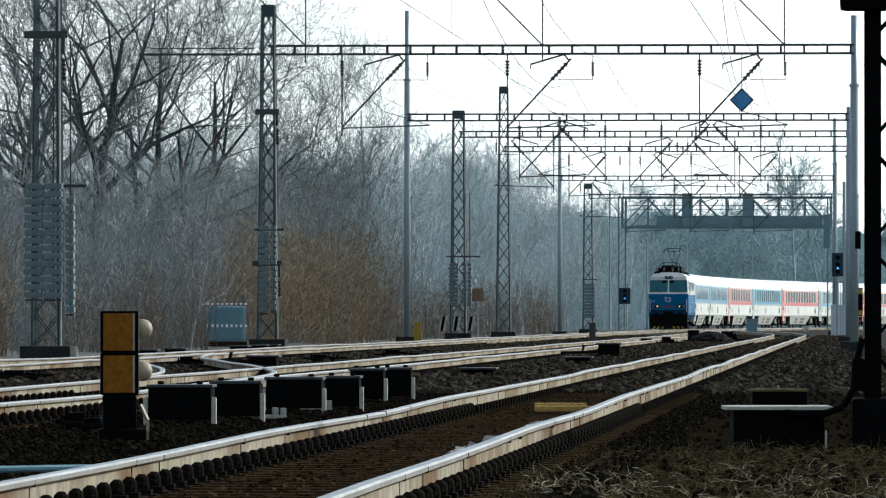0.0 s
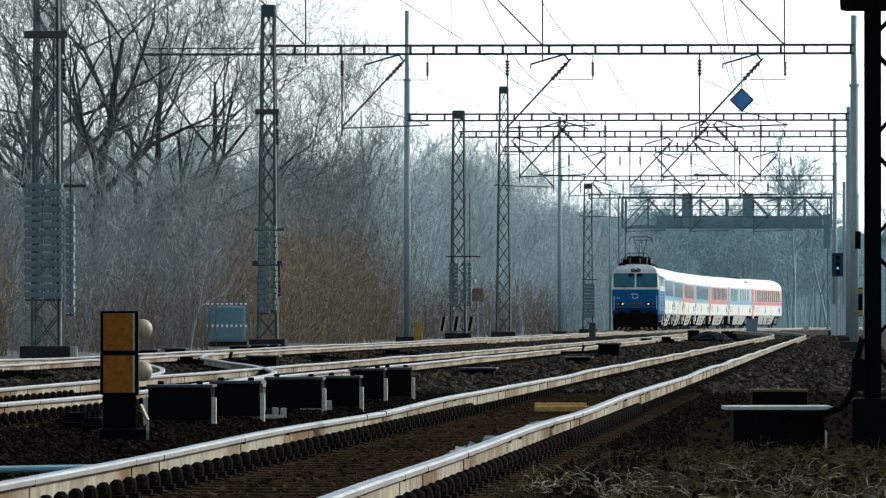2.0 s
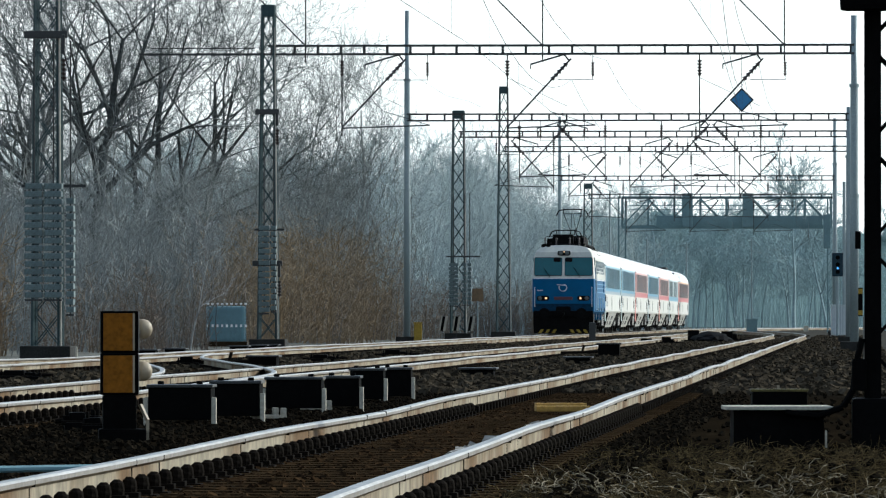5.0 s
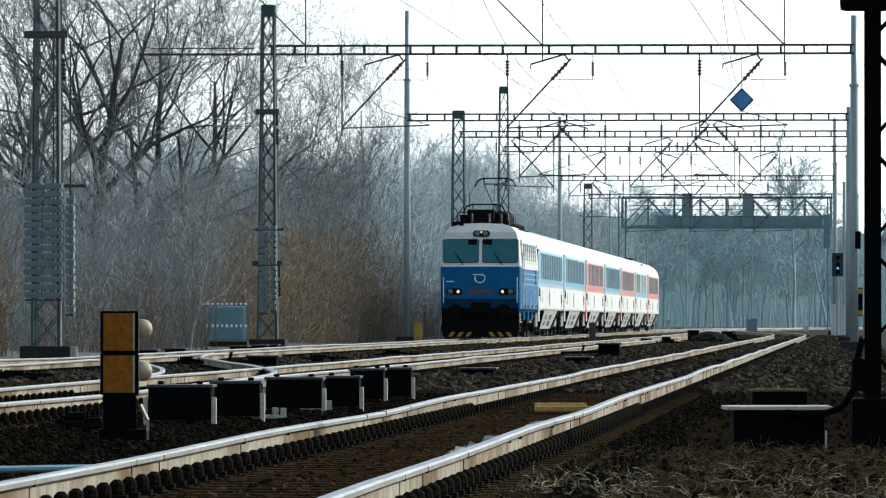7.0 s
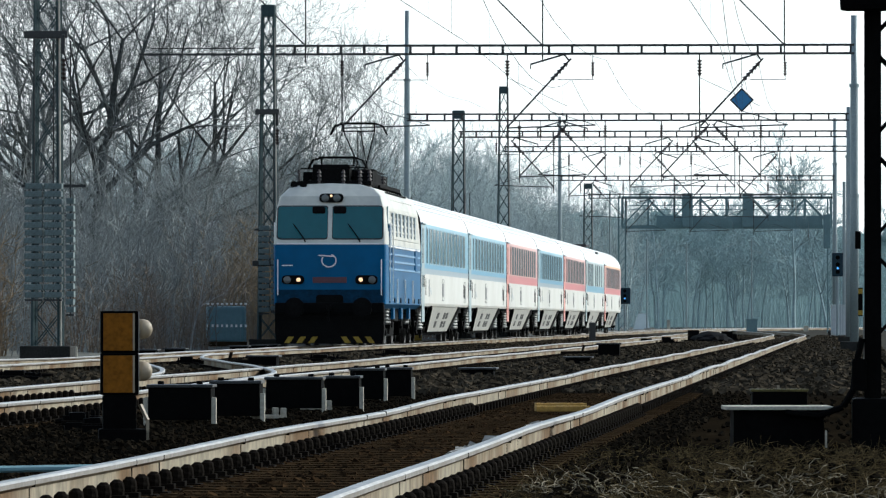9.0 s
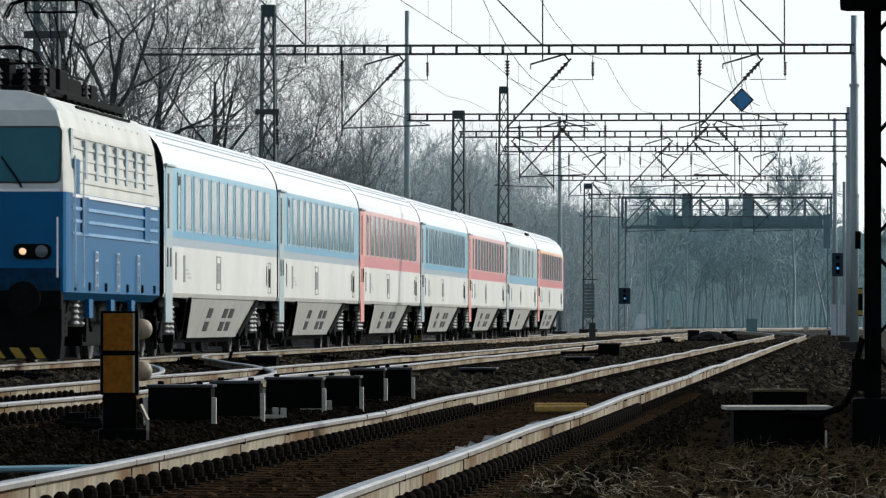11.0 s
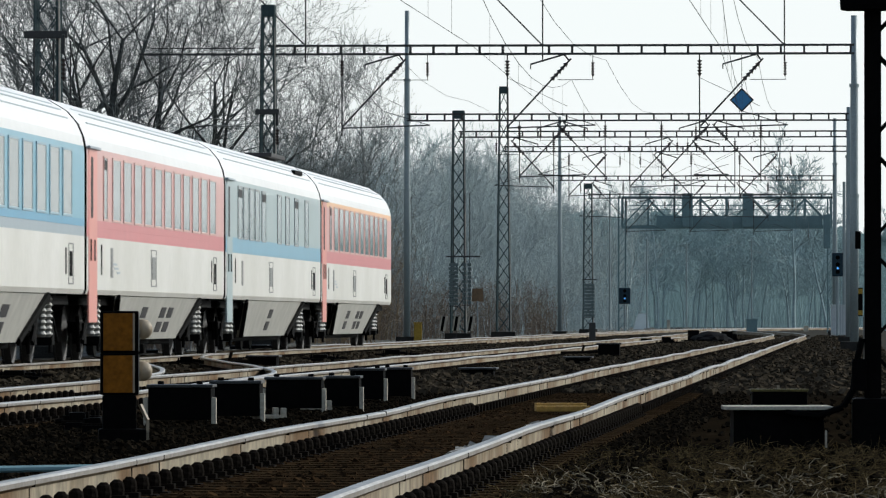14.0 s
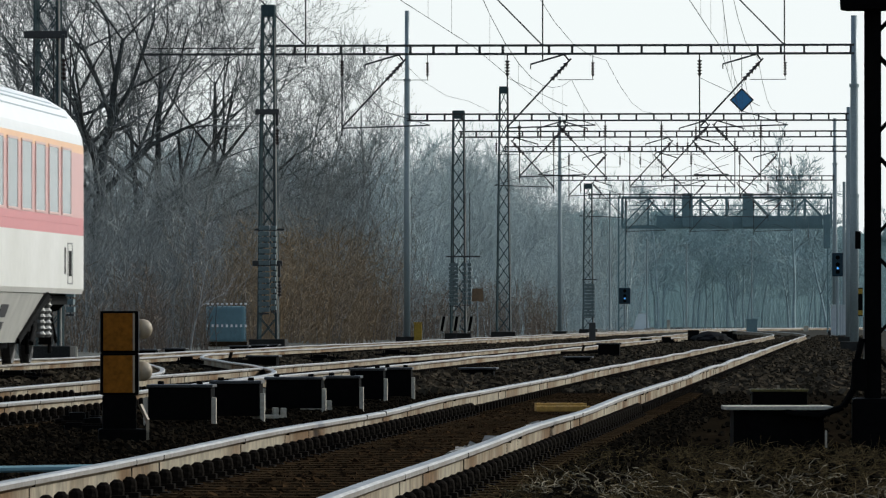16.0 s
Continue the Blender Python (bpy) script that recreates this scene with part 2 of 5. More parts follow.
def track(label, offset, s0, s1, near, far, step=2.0):
    """offset(s): metres to the right of the main line. Sleepers and clips are single pieces between near and far."""
    top = thing("railway_track", Matrix.Identity(4), label, "track", "railway tracks", "structure")
    for gauge in (-0.755, 0.755):
        pts = []
        for s in np.arange(s0, s1, step):
            e = 0.5
            a, b = along(s, offset(s) + gauge), along(s + e, offset(s + e) + gauge)
            pts.append((a[0], a[1], math.atan2(b[0] - a[0], b[1] - a[1])))
        part("rail", sweep_rail(pts), [STEEL_TOP, RAIL_SIDE, HEAD_SIDE], top)
    for gauge in (-0.755, 0.755):          # welded seams and rust runs on the webs
        seam = None
        for k, s in enumerate(np.arange(-103.5, -5, 3.4)):
            s += 1.1 * math.sin(k * 2.3 + gauge)
            x, y, th = along(s, offset(s) + gauge)
            if not (s0 < s < s1 and 26 < y < 130):
                continue
            m = Matrix.Translation((x, y, 0)) @ Matrix.Rotation(-th, 4, "Z")
            if seam is None:
                seam = part("weld_seam", B((0.0, 0, -0.09, 0.026, 0.022, 0.092), (0, 0, -0.026, 0.075, 0.012, 0.03)), RUST, top)
                seam.matrix_basis = m
            else:
                twin(seam, m)
    sleeper = clip = None
    rest_s, rest_c = bmesh.new(), bmesh.new()
    for s in np.arange(max(s0, -240), min(s1, 420), 0.6):
        x, y, th = along(s, offset(s))
        if y < -115:
            continue
        m = Matrix.Translation((x, y, 0)) @ Matrix.Rotation(-th, 4, "Z")
        single = near <= y <= far
        if single:
            if sleeper is None:
                sleeper = part("sleeper", B((0, 0, -0.241, 2.1, 0.25, 0.13), bevel=0.012), SLEEPER, top)
                sleeper.matrix_basis = m
            else:
                twin(sleeper, m)
        elif y < 130:
            B((0, 0, -0.241, 2.1, 0.25, 0.13), bm=(tmp := bmesh.new()))
            tmp.transform(m); me = bpy.data.meshes.new("t"); tmp.to_mesh(me); tmp.free(); rest_s.from_mesh(me); bpy.data.meshes.remove(me)
        for gauge in (-0.755, 0.755):
            mc = m @ Matrix.Translation((gauge, 0, 0))
            if single:
                if clip is None:
                    cb = B((0.105, 0, -0.158, 0.09, 0.12, 0.03), (-0.105, 0, -0.158, 0.09, 0.12, 0.03), (0, 0, -0.176, 0.36, 0.16, 0.016), bevel=0.006)
                    for sx in (-1, 1):          # domed screw heads
                        knob = turned([(0.034, -0.16), (0.038, -0.12), (0.032, -0.086), (0.014, -0.07)], 10)
                        knob.transform(Matrix.Translation((sx * 0.1, 0, 0)))
                        me = bpy.data.meshes.new("t"); knob.to_mesh(me); knob.free(); cb.from_mesh(me); bpy.data.meshes.remove(me)
                    clip = part("rail_clip", cb, RUST, top)
                    clip.matrix_basis = mc
                else:
                    twin(clip, mc)
            elif y < 260:
                B((0.105, 0, -0.135, 0.085, 0.13, 0.06), (-0.105, 0, -0.135, 0.085, 0.13, 0.06), bm=(tmp := bmesh.new()))
                tmp.transform(mc); me = bpy.data.meshes.new("t"); tmp.to_mesh(me); tmp.free(); rest_c.from_mesh(me); bpy.data.meshes.remove(me)
    for nm, bm, mt in (("sleepers", rest_s, SLEEPER), ("rail_clips", rest_c, RUST)):
        if len(bm.verts):
            tagged(part(nm, bm, mt, top), kind="stuff")
        else:
            bm.free()
    return top


OFF2, OFF3 = 6.13, 11.03
track("main line track with bright worn rails on dark sleepers", lambda s: 0.0, -310, 900, 0, 0)
track("second track with bright worn rails on dark sleepers", lambda s: OFF2 - 1.33 * smooth(200, 420, s), -150, 900, 50, 78)
track("side track with rusty webs and polished rail heads", lambda s: OFF3 - 6.1 * smooth(205, 470, s), -150, 480, 24, 66)
track("crossover track between the two main tracks", lambda s: 0.1 + 5.93 * (1 - smooth(-42, 28, s)), -42, 28, 0, 0)


# ---------------------------------------------------------------- portals and masts
def lattice_mast(name, c, y, height, width, label, mat=None, z0=-0.15, base=True, taper=0.6):
    mat = mat or GALV
    top = thing(name, across(c, y, z0), label, "catenary mast", "lattice catenary masts")
    h = width / 2
    if base:
        part("concrete_base", B((0, 0, 0.1, width + 0.5, width + 0.5, 0.4), bevel=0.03), DARK_CONCRETE, top)
    for sx in (-1, 1):
        for sy in (-1, 1):
            bm = bmesh.new()
            tube(bm, (sx * h, sy * h, 0.2), (sx * h * taper, sy * h * taper, height), 0.045, 0.04, 4)
            part("leg", bm, mat, top)
    n = max(4, int(height / (width * 1.25)))
    for i in range(n):
        z1, z2 = 0.3 + (height - 0.35) * i / n, 0.3 + (height - 0.35) * (i + 1) / n
        w1, w2 = h * (1 - (1 - taper) * z1 / height), h * (1 - (1 - taper) * z2 / height)
        f = 1 if i % 2 else -1
        for sy in (-1, 1):
            part("brace", bars(((-w1 * f, sy * w1, z1), (w2 * f, sy * w2, z2)), r=0.017), mat, top)
            part("brace", bars(((w1 * f, sy * w1, z1), (-w2 * f, sy * w2, z2)), r=0.017), mat, top)
            part("brace", bars(((sy * w1, -w1 * f, z1), (sy * w2, w2 * f, z2)), r=0.017), mat, top)
    # Added pale bar that paints the sun's gleam along the mast's right edge.
    part("conduit", bars(((h + 0.03, -h - 0.03, 0.25), (h * taper + 0.03, -h * taper - 0.03, height - 0.6)), r=0.022, n=6), CONCRETE, top, "pale bar painted as the mast's sunlit edge")
    part("cap", B((0, 0, height - 0.12, width * taper + 0.06, width * taper + 0.06, 0.34), bevel=0.02), mat, top)
    return top


def tube_mast(c, y, height, r, label, z0=-0.15):
    top = thing("catenary_mast", across(c, y, z0), label, "catenary mast", "tubular catenary masts")
    part("concrete_base", B((0, 0, 0.08, 0.8, 0.8, 0.3), bevel=0.03), DARK_CONCRETE, top)
    part("pole", turned([(r, 0.2), (r, height * 0.45), (r * 0.86, height * 0.46), (r * 0.86, height * 0.78), (r * 0.7, height * 0.79), (r * 0.7, height)], 14), MASTGREY, top, smooth=True)
    for z in (height * 0.46, height * 0.79):
        part("collar", turned([(r * 1.08, z - 0.05), (r * 1.08, z + 0.05)], 14), MASTGREY, top)
    return top


def insulator(bm, a, b, r=0.06):
    a, b = Vector(a), Vector(b)
    k = 5
    for i in range(k):
        u, v = a.lerp(b, (i + 0.15) / k), a.lerp(b, (i + 0.75) / k)
        tube(bm, u, v, r, r * 0.5, 8)
    tube(bm, a, b, r * 0.4, None, 6)
    return bm


def portal(y, c0, c1, z, drops=(), stays=(), depth=0.24, extra=0.0, step=0.64):
    """A Vierendeel beam across the tracks with hangers for the wires. drops: distances from the left end."""
    top = thing("portal_beam", across(c0, y, z), "dark steel portal beam with hangers spanning the tracks", "portal beam", "portal beams")
    w = (c1 - c0) * math.cos(TURN)
    for dz in (-depth / 2, depth / 2):
        part("chord", B((w / 2, 0.14, dz, w, 0.07, 0.055), (w / 2, -0.14, dz, w, 0.07, 0.055)), IRON, top)
    if extra:
        part("cantilever_arm", B((-extra / 2, 0, -depth / 2, extra, 0.1, 0.06), (-extra / 2, 0.0, depth / 2 - 0.07, extra * 0.8, 0.05, 0.03)), IRON, top)
    first = None
    for i in range(int(w / step) + 1):
        m = Matrix.Translation((0.1 + i * (w - 0.2) / int(w / step), 0, 0))
        if first is None:
            first = part("batten", B((0, 0.14, 0, 0.06, 0.05, depth), (0, -0.14, 0, 0.06, 0.05, depth)), IRON, top)
            first.matrix_basis = m
        else:
            twin(first, m)
    for d in drops:
        k = 1 if d > 0 else -1              # a negative distance mirrors the hanger
        d = abs(d)
        bm = bars(((d, 0, -0.1), (d, 0, -2.45)), r=0.022, n=6)
        tube(bm, (d, 0, -2.2), (d + k * 1.8, 0.2, -0.25), 0.025, None, 6)
        tube(bm, (d + k * 1.42, 0.15, -0.85), (d + k * 2.45, 0.15, -0.85), 0.014, None, 4)
        tube(bm, (d + k * 2.42, 0.15, -0.1), (d + k * 2.42, 0.15, -0.85), 0.014, None, 4)
        tube(bm, (d, 0, -2.22), (d + k * 2.5, 0, -2.14), 0.02, None, 6)
        tube(bm, (d + k * 2.5, 0, -2.14), (d + k * 1.2, 0, -1.75), 0.014, None, 4)
        tube(bm, (d, 0, -0.8), (d + k * 1.7, 0.2, -1.6), 0.008, None, 3)
        tube(bm, (d + k * 1.62, -0.1, -0.14), (d + k * 0.66, -0.1, -0.42), 0.026, None, 5)
        tube(bm, (d + k * 0.66, -0.1, -0.42), (d + k * 0.66, -0.1, -0.56), 0.02, None, 5)
        tube(bm, (d + k * 1.62, -0.1, -0.14), (d + k * 1.74, -0.1, -0.3), 0.026, None, 5)
        hang = part("hanger", bm, IRON, top)
        ins = bmesh.new()
        insulator(ins, (d, 0, -0.3), (d, 0, -0.75), 0.08)
        insulator(ins, (d + k * 1.25, 0.14, -0.85), (d + k * 1.7, 0.2, -0.36), 0.08)
        insulator(ins, (d + k * 2.42, 0.15, -0.35), (d + k * 2.42, 0.15, -0.75))
        part("insulator", ins, PORCELAIN, hang)
    for d in stays:
        bm = bars(((d, 0, -0.35), (d, 0, 2.3)), ((d, 0, 0.12), (d - 1.75, 0, 1.9)), r=0.022, n=5)
        part("stay_rod", bm, IRON, top)
    return top


P = [  # y, left c, right c, beam height
    (207, -16.5, 0.15, 8.36), (272, -16.5, 0.0, 8.26), (306, -16.4, 0.0, 8.5), (346, -16.4, 0.0, 8.82), (413, -16.4, -0.8, 8.75), (458, -16.4, -1.0, 8.5)]
portal(*P[0], drops=(2.1, 6.8, 12.25), stays=(1.06, 7.8, 14.65), extra=3.7)
portal(*P[1], drops=(4.2, -7.4, 9.5, -13.2), stays=())
portal(*P[2], drops=(-4.0, 7.2, -11.6))
portal(*P[3], drops=(3.1, -8.9, 11.2))
portal(*P[4], drops=(-3.6, 6.5, -11.8))
portal(*P[5], drops=(2.4, 6.4, 10.4))
MAST = "tall grey-green lattice steel mast on a concrete base"
lattice_mast("lattice_mast", -16.5, 207, 9.75, 0.52, MAST, taper=0.62)
lattice_mast("lattice_mast", -16.5, 150, 9.2, 0.55, MAST, taper=0.8)
lattice_mast("lattice_mast", -16.4, 306, 9.6, 0.62, MAST, taper=0.7)
lattice_mast("lattice_mast", -16.4, 346, 11.9, 0.65, MAST, taper=0.55)
lattice_mast("lattice_mast", -16.4, 458, 9.4, 0.62, MAST, taper=0.75)
PIPE = "pale grey stepped tubular steel mast beside the track"
tube_mast(0.15, 207, 9.5, 0.13, PIPE)
tube_mast(-16.5, 272, 12.4, 0.125, PIPE)
tube_mast(0.0, 272, 8.8, 0.13, PIPE)
tube_mast(-16.4, 413, 12.4, 0.125, PIPE)
tube_mast(-0.8, 413, 12.3, 0.14, PIPE)
# ---------------------------------------------------------------- woods
def segment_mesh(name, segs, sides=3):
    """Tapered bars from (a, b, ra, rb), all in one mesh."""
    n = len(segs)
    A = np.array([s[0] for s in segs], float)
    Bp = np.array([s[1] for s in segs], float)
    R = np.array([(s[2], s[3]) for s in segs], float)
    D = Bp - A
    D /= np.linalg.norm(D, axis=1)[:, None] + 1e-9
    U = np.cross(D, np.where(np.abs(D[:, 2:3]) > 0.9, (1.0, 0, 0), (0, 0, 1.0)))
    U /= np.linalg.norm(U, axis=1)[:, None] + 1e-9
    V = np.cross(D, U)
    co = np.zeros((n, 2, sides, 3))
    for k in range(sides):
        w = math.cos(2 * math.pi * k / sides) * U + math.sin(2 * math.pi * k / sides) * V
        co[:, 0, k] = A + w * R[:, 0:1]
        co[:, 1, k] = Bp + w * R[:, 1:2]
    base = np.arange(n)[:, None] * 2 * sides
    faces = np.concatenate([np.stack([base[:, 0] + k, base[:, 0] + (k + 1) % sides, base[:, 0] + sides + (k + 1) % sides, base[:, 0] + sides + k], 1) for k in range(sides)])
    me = bpy.data.meshes.new(name)
    me.from_pydata(co.reshape(-1, 3).tolist(), [], faces.tolist())
    return me


def grow(rng, segs, p, d, length, r, depth, spread, up):
    """A bent limb and, from it, its side limbs."""
    k = 3
    pts = [p]
    for i in range(k):
        d = (d + Vector((rng.uniform(-1, 1), rng.uniform(-1, 1), rng.uniform(-1, 1))) * 0.34 + Vector((0, 0, up))).normalized()
        q = p + d * (length / k)
        ra, rb = r * (1 - 0.45 * i / k), r * (1 - 0.45 * (i + 1) / k)
        segs.append((p, q, ra, rb))
        p = q
        pts.append((p, d, rb))
    if depth == 0:
        return
    for i in range(1, k + 1):
        q, dd, rb = pts[i]
        for _ in range(rng.choice((1, 1, 1, 2)) if i < k else 2):
            ax = Vector((rng.uniform(-1, 1), rng.uniform(-1, 1), rng.uniform(-0.6, 0.6))).normalized()
            nd = (dd + ax * spread * rng.uniform(0.6, 1.3)).normalized()
            grow(rng, segs, q, nd, length * rng.uniform(0.5, 0.78), rb * rng.uniform(0.5, 0.72), depth - 1, spread, up)


def tree_kind(seed, height, trunk_r, spread, up, depth, bare, fine=0.005, reach=1.0):
    """Trunk and limbs in one mesh, the twigs of the crown in another."""
    rng = random.Random(seed)
    segs, trunk = [], []
    p, d = Vector((0, 0, -0.4)), Vector((rng.uniform(-0.08, 0.08), rng.uniform(-0.08, 0.08), 1)).normalized()
    k, limbs = 9, []
    for i in range(k):
        q = p + d * height * 0.8 / k
        ra, rb = trunk_r * (1 - 0.85 * i / k), trunk_r * (1 - 0.85 * (i + 1) / k)
        trunk.append((p, q, ra * (1.35 if i == 0 else 1), rb))
        d = (d + Vector((rng.uniform(-1, 1), rng.uniform(-1, 1), 0.5)) * 0.13).normalized()
        p = q
        if (i + 1) / k > bare:
            for _ in range(2 if i % 2 else 1):
                limbs.append((q, d, rb, 1 - i / k))
    limbs.append((p, d, rb, 0.25))
    for q, dd, rb, left in limbs:
        a = rng.uniform(0, 2 * math.pi)
        nd = (dd * 0.45 + Vector((math.cos(a), math.sin(a), rng.uniform(0.1, 0.7))) * spread).normalized()
        grow(rng, segs, q, nd, reach * height * rng.uniform(0.16, 0.26) * (0.55 + 0.6 * left), rb * rng.uniform(0.42, 0.66), depth, 0.75, up)
    thick = [s for s in segs if s[2] > 0.035]
    thin = [(a, b, max(ra, fine), max(rb, fine * 0.8)) for a, b, ra, rb in segs if ra <= 0.035]
    return segment_mesh("trunk", trunk + thick, 5), segment_mesh("crown", thin, 3)


def spreading_tree(seed, height, trunk_r, lean, fine=0.0042):
    """A short crooked trunk that forks low into long arching limbs."""
    rng = random.Random(seed)
    segs, trunk, limbs = [], [], []
    p, d = Vector((0, 0, -0.4)), Vector((lean, rng.uniform(-0.1, 0.1), 1)).normalized()
    k = 8
    for i in range(k):
        q = p + d * height * 0.72 / k
        ra, rb = trunk_r * (1 - 0.75 * i / k), trunk_r * (1 - 0.75 * (i + 1) / k)
        trunk.append((p, q, ra * (1.4 if i == 0 else 1), rb))
        d = (d + Vector((rng.uniform(-1, 1), rng.uniform(-1, 1), 0.3)) * 0.13).normalized()
        p = q
        if i >= 2:
            for j in range(2 if i in (3, 5) else 1):
                limbs.append((q, d, rb, i))
    limbs.append((p, d, rb, k))
    turn = rng.uniform(0, 6.28)
    for q, dd, rb, i in limbs:
        turn += 2.4 + rng.uniform(-0.4, 0.4)
        rise = rng.uniform(0.15, 0.6) + 0.1 * (i - 2)
        nd = (dd * 0.3 + Vector((math.cos(turn) * 1.15, math.sin(turn) * 0.8, rise))).normalized()
        grow(rng, segs, q, nd, height * rng.uniform(0.24, 0.34) * (1.12 - 0.06 * i), min(rb * rng.uniform(0.5, 0.72), trunk_r * 0.45), 4, 0.8, 0.09)
    thick = [s for s in segs if s[2] > 0.03]
    thin = [(a, b, max(ra, fine), max(rb, fine * 0.8)) for a, b, ra, rb in segs if ra <= 0.03]
    return segment_mesh("trunk", trunk + thick, 6), segment_mesh("crown", thin, 3)


BIRCH = material("pale_birch_bark", (0.27, 0.27, 0.26), 0.9, 0, 0.3, 1.5, 8, 0.0, second=(0.25, 0.25, 0.24), spec=0.1)


def build_woods():
    label = {"mid": "slender bare tree farther along the wood, paled by painted haze", "oak": "large bare dark-barked tree with crooked limbs in winter", "pole": "slender bare grey tree at the edge of the wood", "far": "bare tree far off beyond the curve, paled by painted haze", "birch": "small pale-stemmed bare birch before the thicket"}
    kinds = {"oak": [], "pole": [], "mid": [], "far": [], "birch": []}
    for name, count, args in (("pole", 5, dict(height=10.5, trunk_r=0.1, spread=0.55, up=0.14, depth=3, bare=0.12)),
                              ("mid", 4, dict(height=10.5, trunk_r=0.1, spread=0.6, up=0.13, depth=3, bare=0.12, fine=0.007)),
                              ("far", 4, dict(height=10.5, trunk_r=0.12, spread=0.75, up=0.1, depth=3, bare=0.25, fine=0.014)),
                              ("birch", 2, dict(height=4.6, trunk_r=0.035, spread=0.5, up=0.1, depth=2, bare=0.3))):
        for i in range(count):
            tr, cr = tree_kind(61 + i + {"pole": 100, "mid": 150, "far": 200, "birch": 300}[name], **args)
            tr.materials.append({"pole": TWIG, "mid": MID_HAZE_TWIG, "far": FAR_HAZE_TRUNK, "birch": BIRCH}[name])
            cr.materials.append({"pole": TWIG, "mid": MID_HAZE_TWIG, "far": FAR_HAZE_TWIG, "birch": BIRCH}[name])
            kinds[name].append((tr, cr))
    for seed, height, r, lean in ((11, 13.5, 0.27, 0.1), (12, 13.5, 0.2, -0.02), (13, 13.5, 0.21, 0.22), (14, 12.5, 0.26, 0.0)):
        tr, cr = spreading_tree(seed, height, r, lean)
        tr.materials.append(BARK)
        cr.materials.append(OAK_TWIG)
        kinds["oak"].append((tr, cr))
    rng = random.Random(7)
    first = {}

    def plant(kind, i, c, y, turn, size):
        m = Matrix.Translation((side(c, y), y, ground_height(c, y))) @ Matrix.Rotation(turn, 4, "Z") @ Matrix.Diagonal((size, size, size, 1))
        key = (kind, i)
        if key not in first:
            top = thing("tree", m, label[kind], "tree", "bare trees of the wood")
            for nm, me in zip(("trunk", "crown"), kinds[kind][i]):
                o = new(nm, me)
                o.parent = top
            first[key] = top
        else:
            o = copy_thing(first[key], Matrix.Identity(4))
            o.matrix_basis = m
    # the large trees that stand out
    for kind, px, y, turn, size in ((0, -13.4, 270, 0.0, 1.22), (1, -10.9, 286, 0.0, 1.22), (2, -10.9, 289, 0.25, 1.12), (3, -16.2, 278, 1.0, 1.25), (1, -17.6, 300, 2.2, 1.25), (3, -13.6, 330, 2.6, 1.1)):
        plant("oak", kind, px - SLOPE * y, y, turn, size)
    for i in range(4):
        y = rng.uniform(255, 330)
        plant("oak", rng.randrange(4), rng.uniform(-48, -27), y, rng.uniform(0, 6.28), rng.uniform(0.65, 0.85) * (1 if y < 300 else 0.8))
    for i in range(250):
        y = 185 + 480 * rng.random() ** 0.8
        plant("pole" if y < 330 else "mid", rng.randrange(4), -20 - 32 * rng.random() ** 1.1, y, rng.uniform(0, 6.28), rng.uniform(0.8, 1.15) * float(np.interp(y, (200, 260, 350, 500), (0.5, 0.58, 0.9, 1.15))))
    for i, (x, y, size) in enumerate(((-3.7, 330, 1.3), (-4.9, 300, 1.15), (-5.7, 288, 1.15), (-2.3, 346, 1.15), (-6.3, 270, 1.1))):
        plant("pole", i, x - SLOPE * y, y, i * 1.3, size)
    for i, (x, y, size) in enumerate(((-6.95, 200, 0.95), (-1.6, 300, 1.0))):
        plant("birch", i % 2, x - SLOPE * y, y, i * 2.1, size)
    # the outer side of the far curve, and one lone tree above the far signals
    for i in range(44):
        x = rng.uniform(6, 62)
        y = 770 + 0.4 * x + rng.uniform(-20, 50)
        plant("far", rng.randrange(4), x - SLOPE * y, y, rng.uniform(0, 6.28), rng.uniform(1.05, 1.4))
    plant("far", 1, 34.7 - SLOPE * 720, 720, 1.0, 1.78)
    plant("far", 2, 39.0 - SLOPE * 740, 740, 2.0, 1.5)
    plant("far", 3, 22.0 - SLOPE * 745, 745, 0.5, 1.5)


def thicket(name, label, mat, count, seed, place, tall, twigs):
    """Uncountable thin stems with side twigs."""
    rng = random.Random(seed)
    segs = []
    for _ in range(count):
        c, y = place(rng)
        x, z = side(c, y), ground_height(c, y)
        h = rng.uniform(*tall) * float(np.interp(y, (180, 300, 420), (0.7, 0.78, 1.0)))
        r = rng.uniform(0.008, 0.022)
        p = Vector((x, y, z - 0.05))
        d = Vector((rng.gauss(0, 0.16), rng.gauss(0, 0.16), 1)).normalized()
        for k in range(3):
            q = p + d * h / 3
            segs.append((p, q, r * (1 - k * 0.28), r * (1 - (k + 1) * 0.28)))
            for _ in range(twigs):
                b = p.lerp(q, rng.random())
                e = b + Vector((rng.gauss(0, 1), rng.gauss(0, 1), rng.uniform(0.2, 1.6))).normalized() * h * rng.uniform(0.1, 0.26)
                segs.append((b, e, r * 0.45, r * 0.25))
            d = (d + Vector((rng.gauss(0, 0.2), rng.gauss(0, 0.2), 0))).normalized()
            p = q
    me = segment_mesh(name, segs, 3)
    me.materials.append(mat)
    return tagged(new(name, me), label, "undergrowth", kind="stuff")


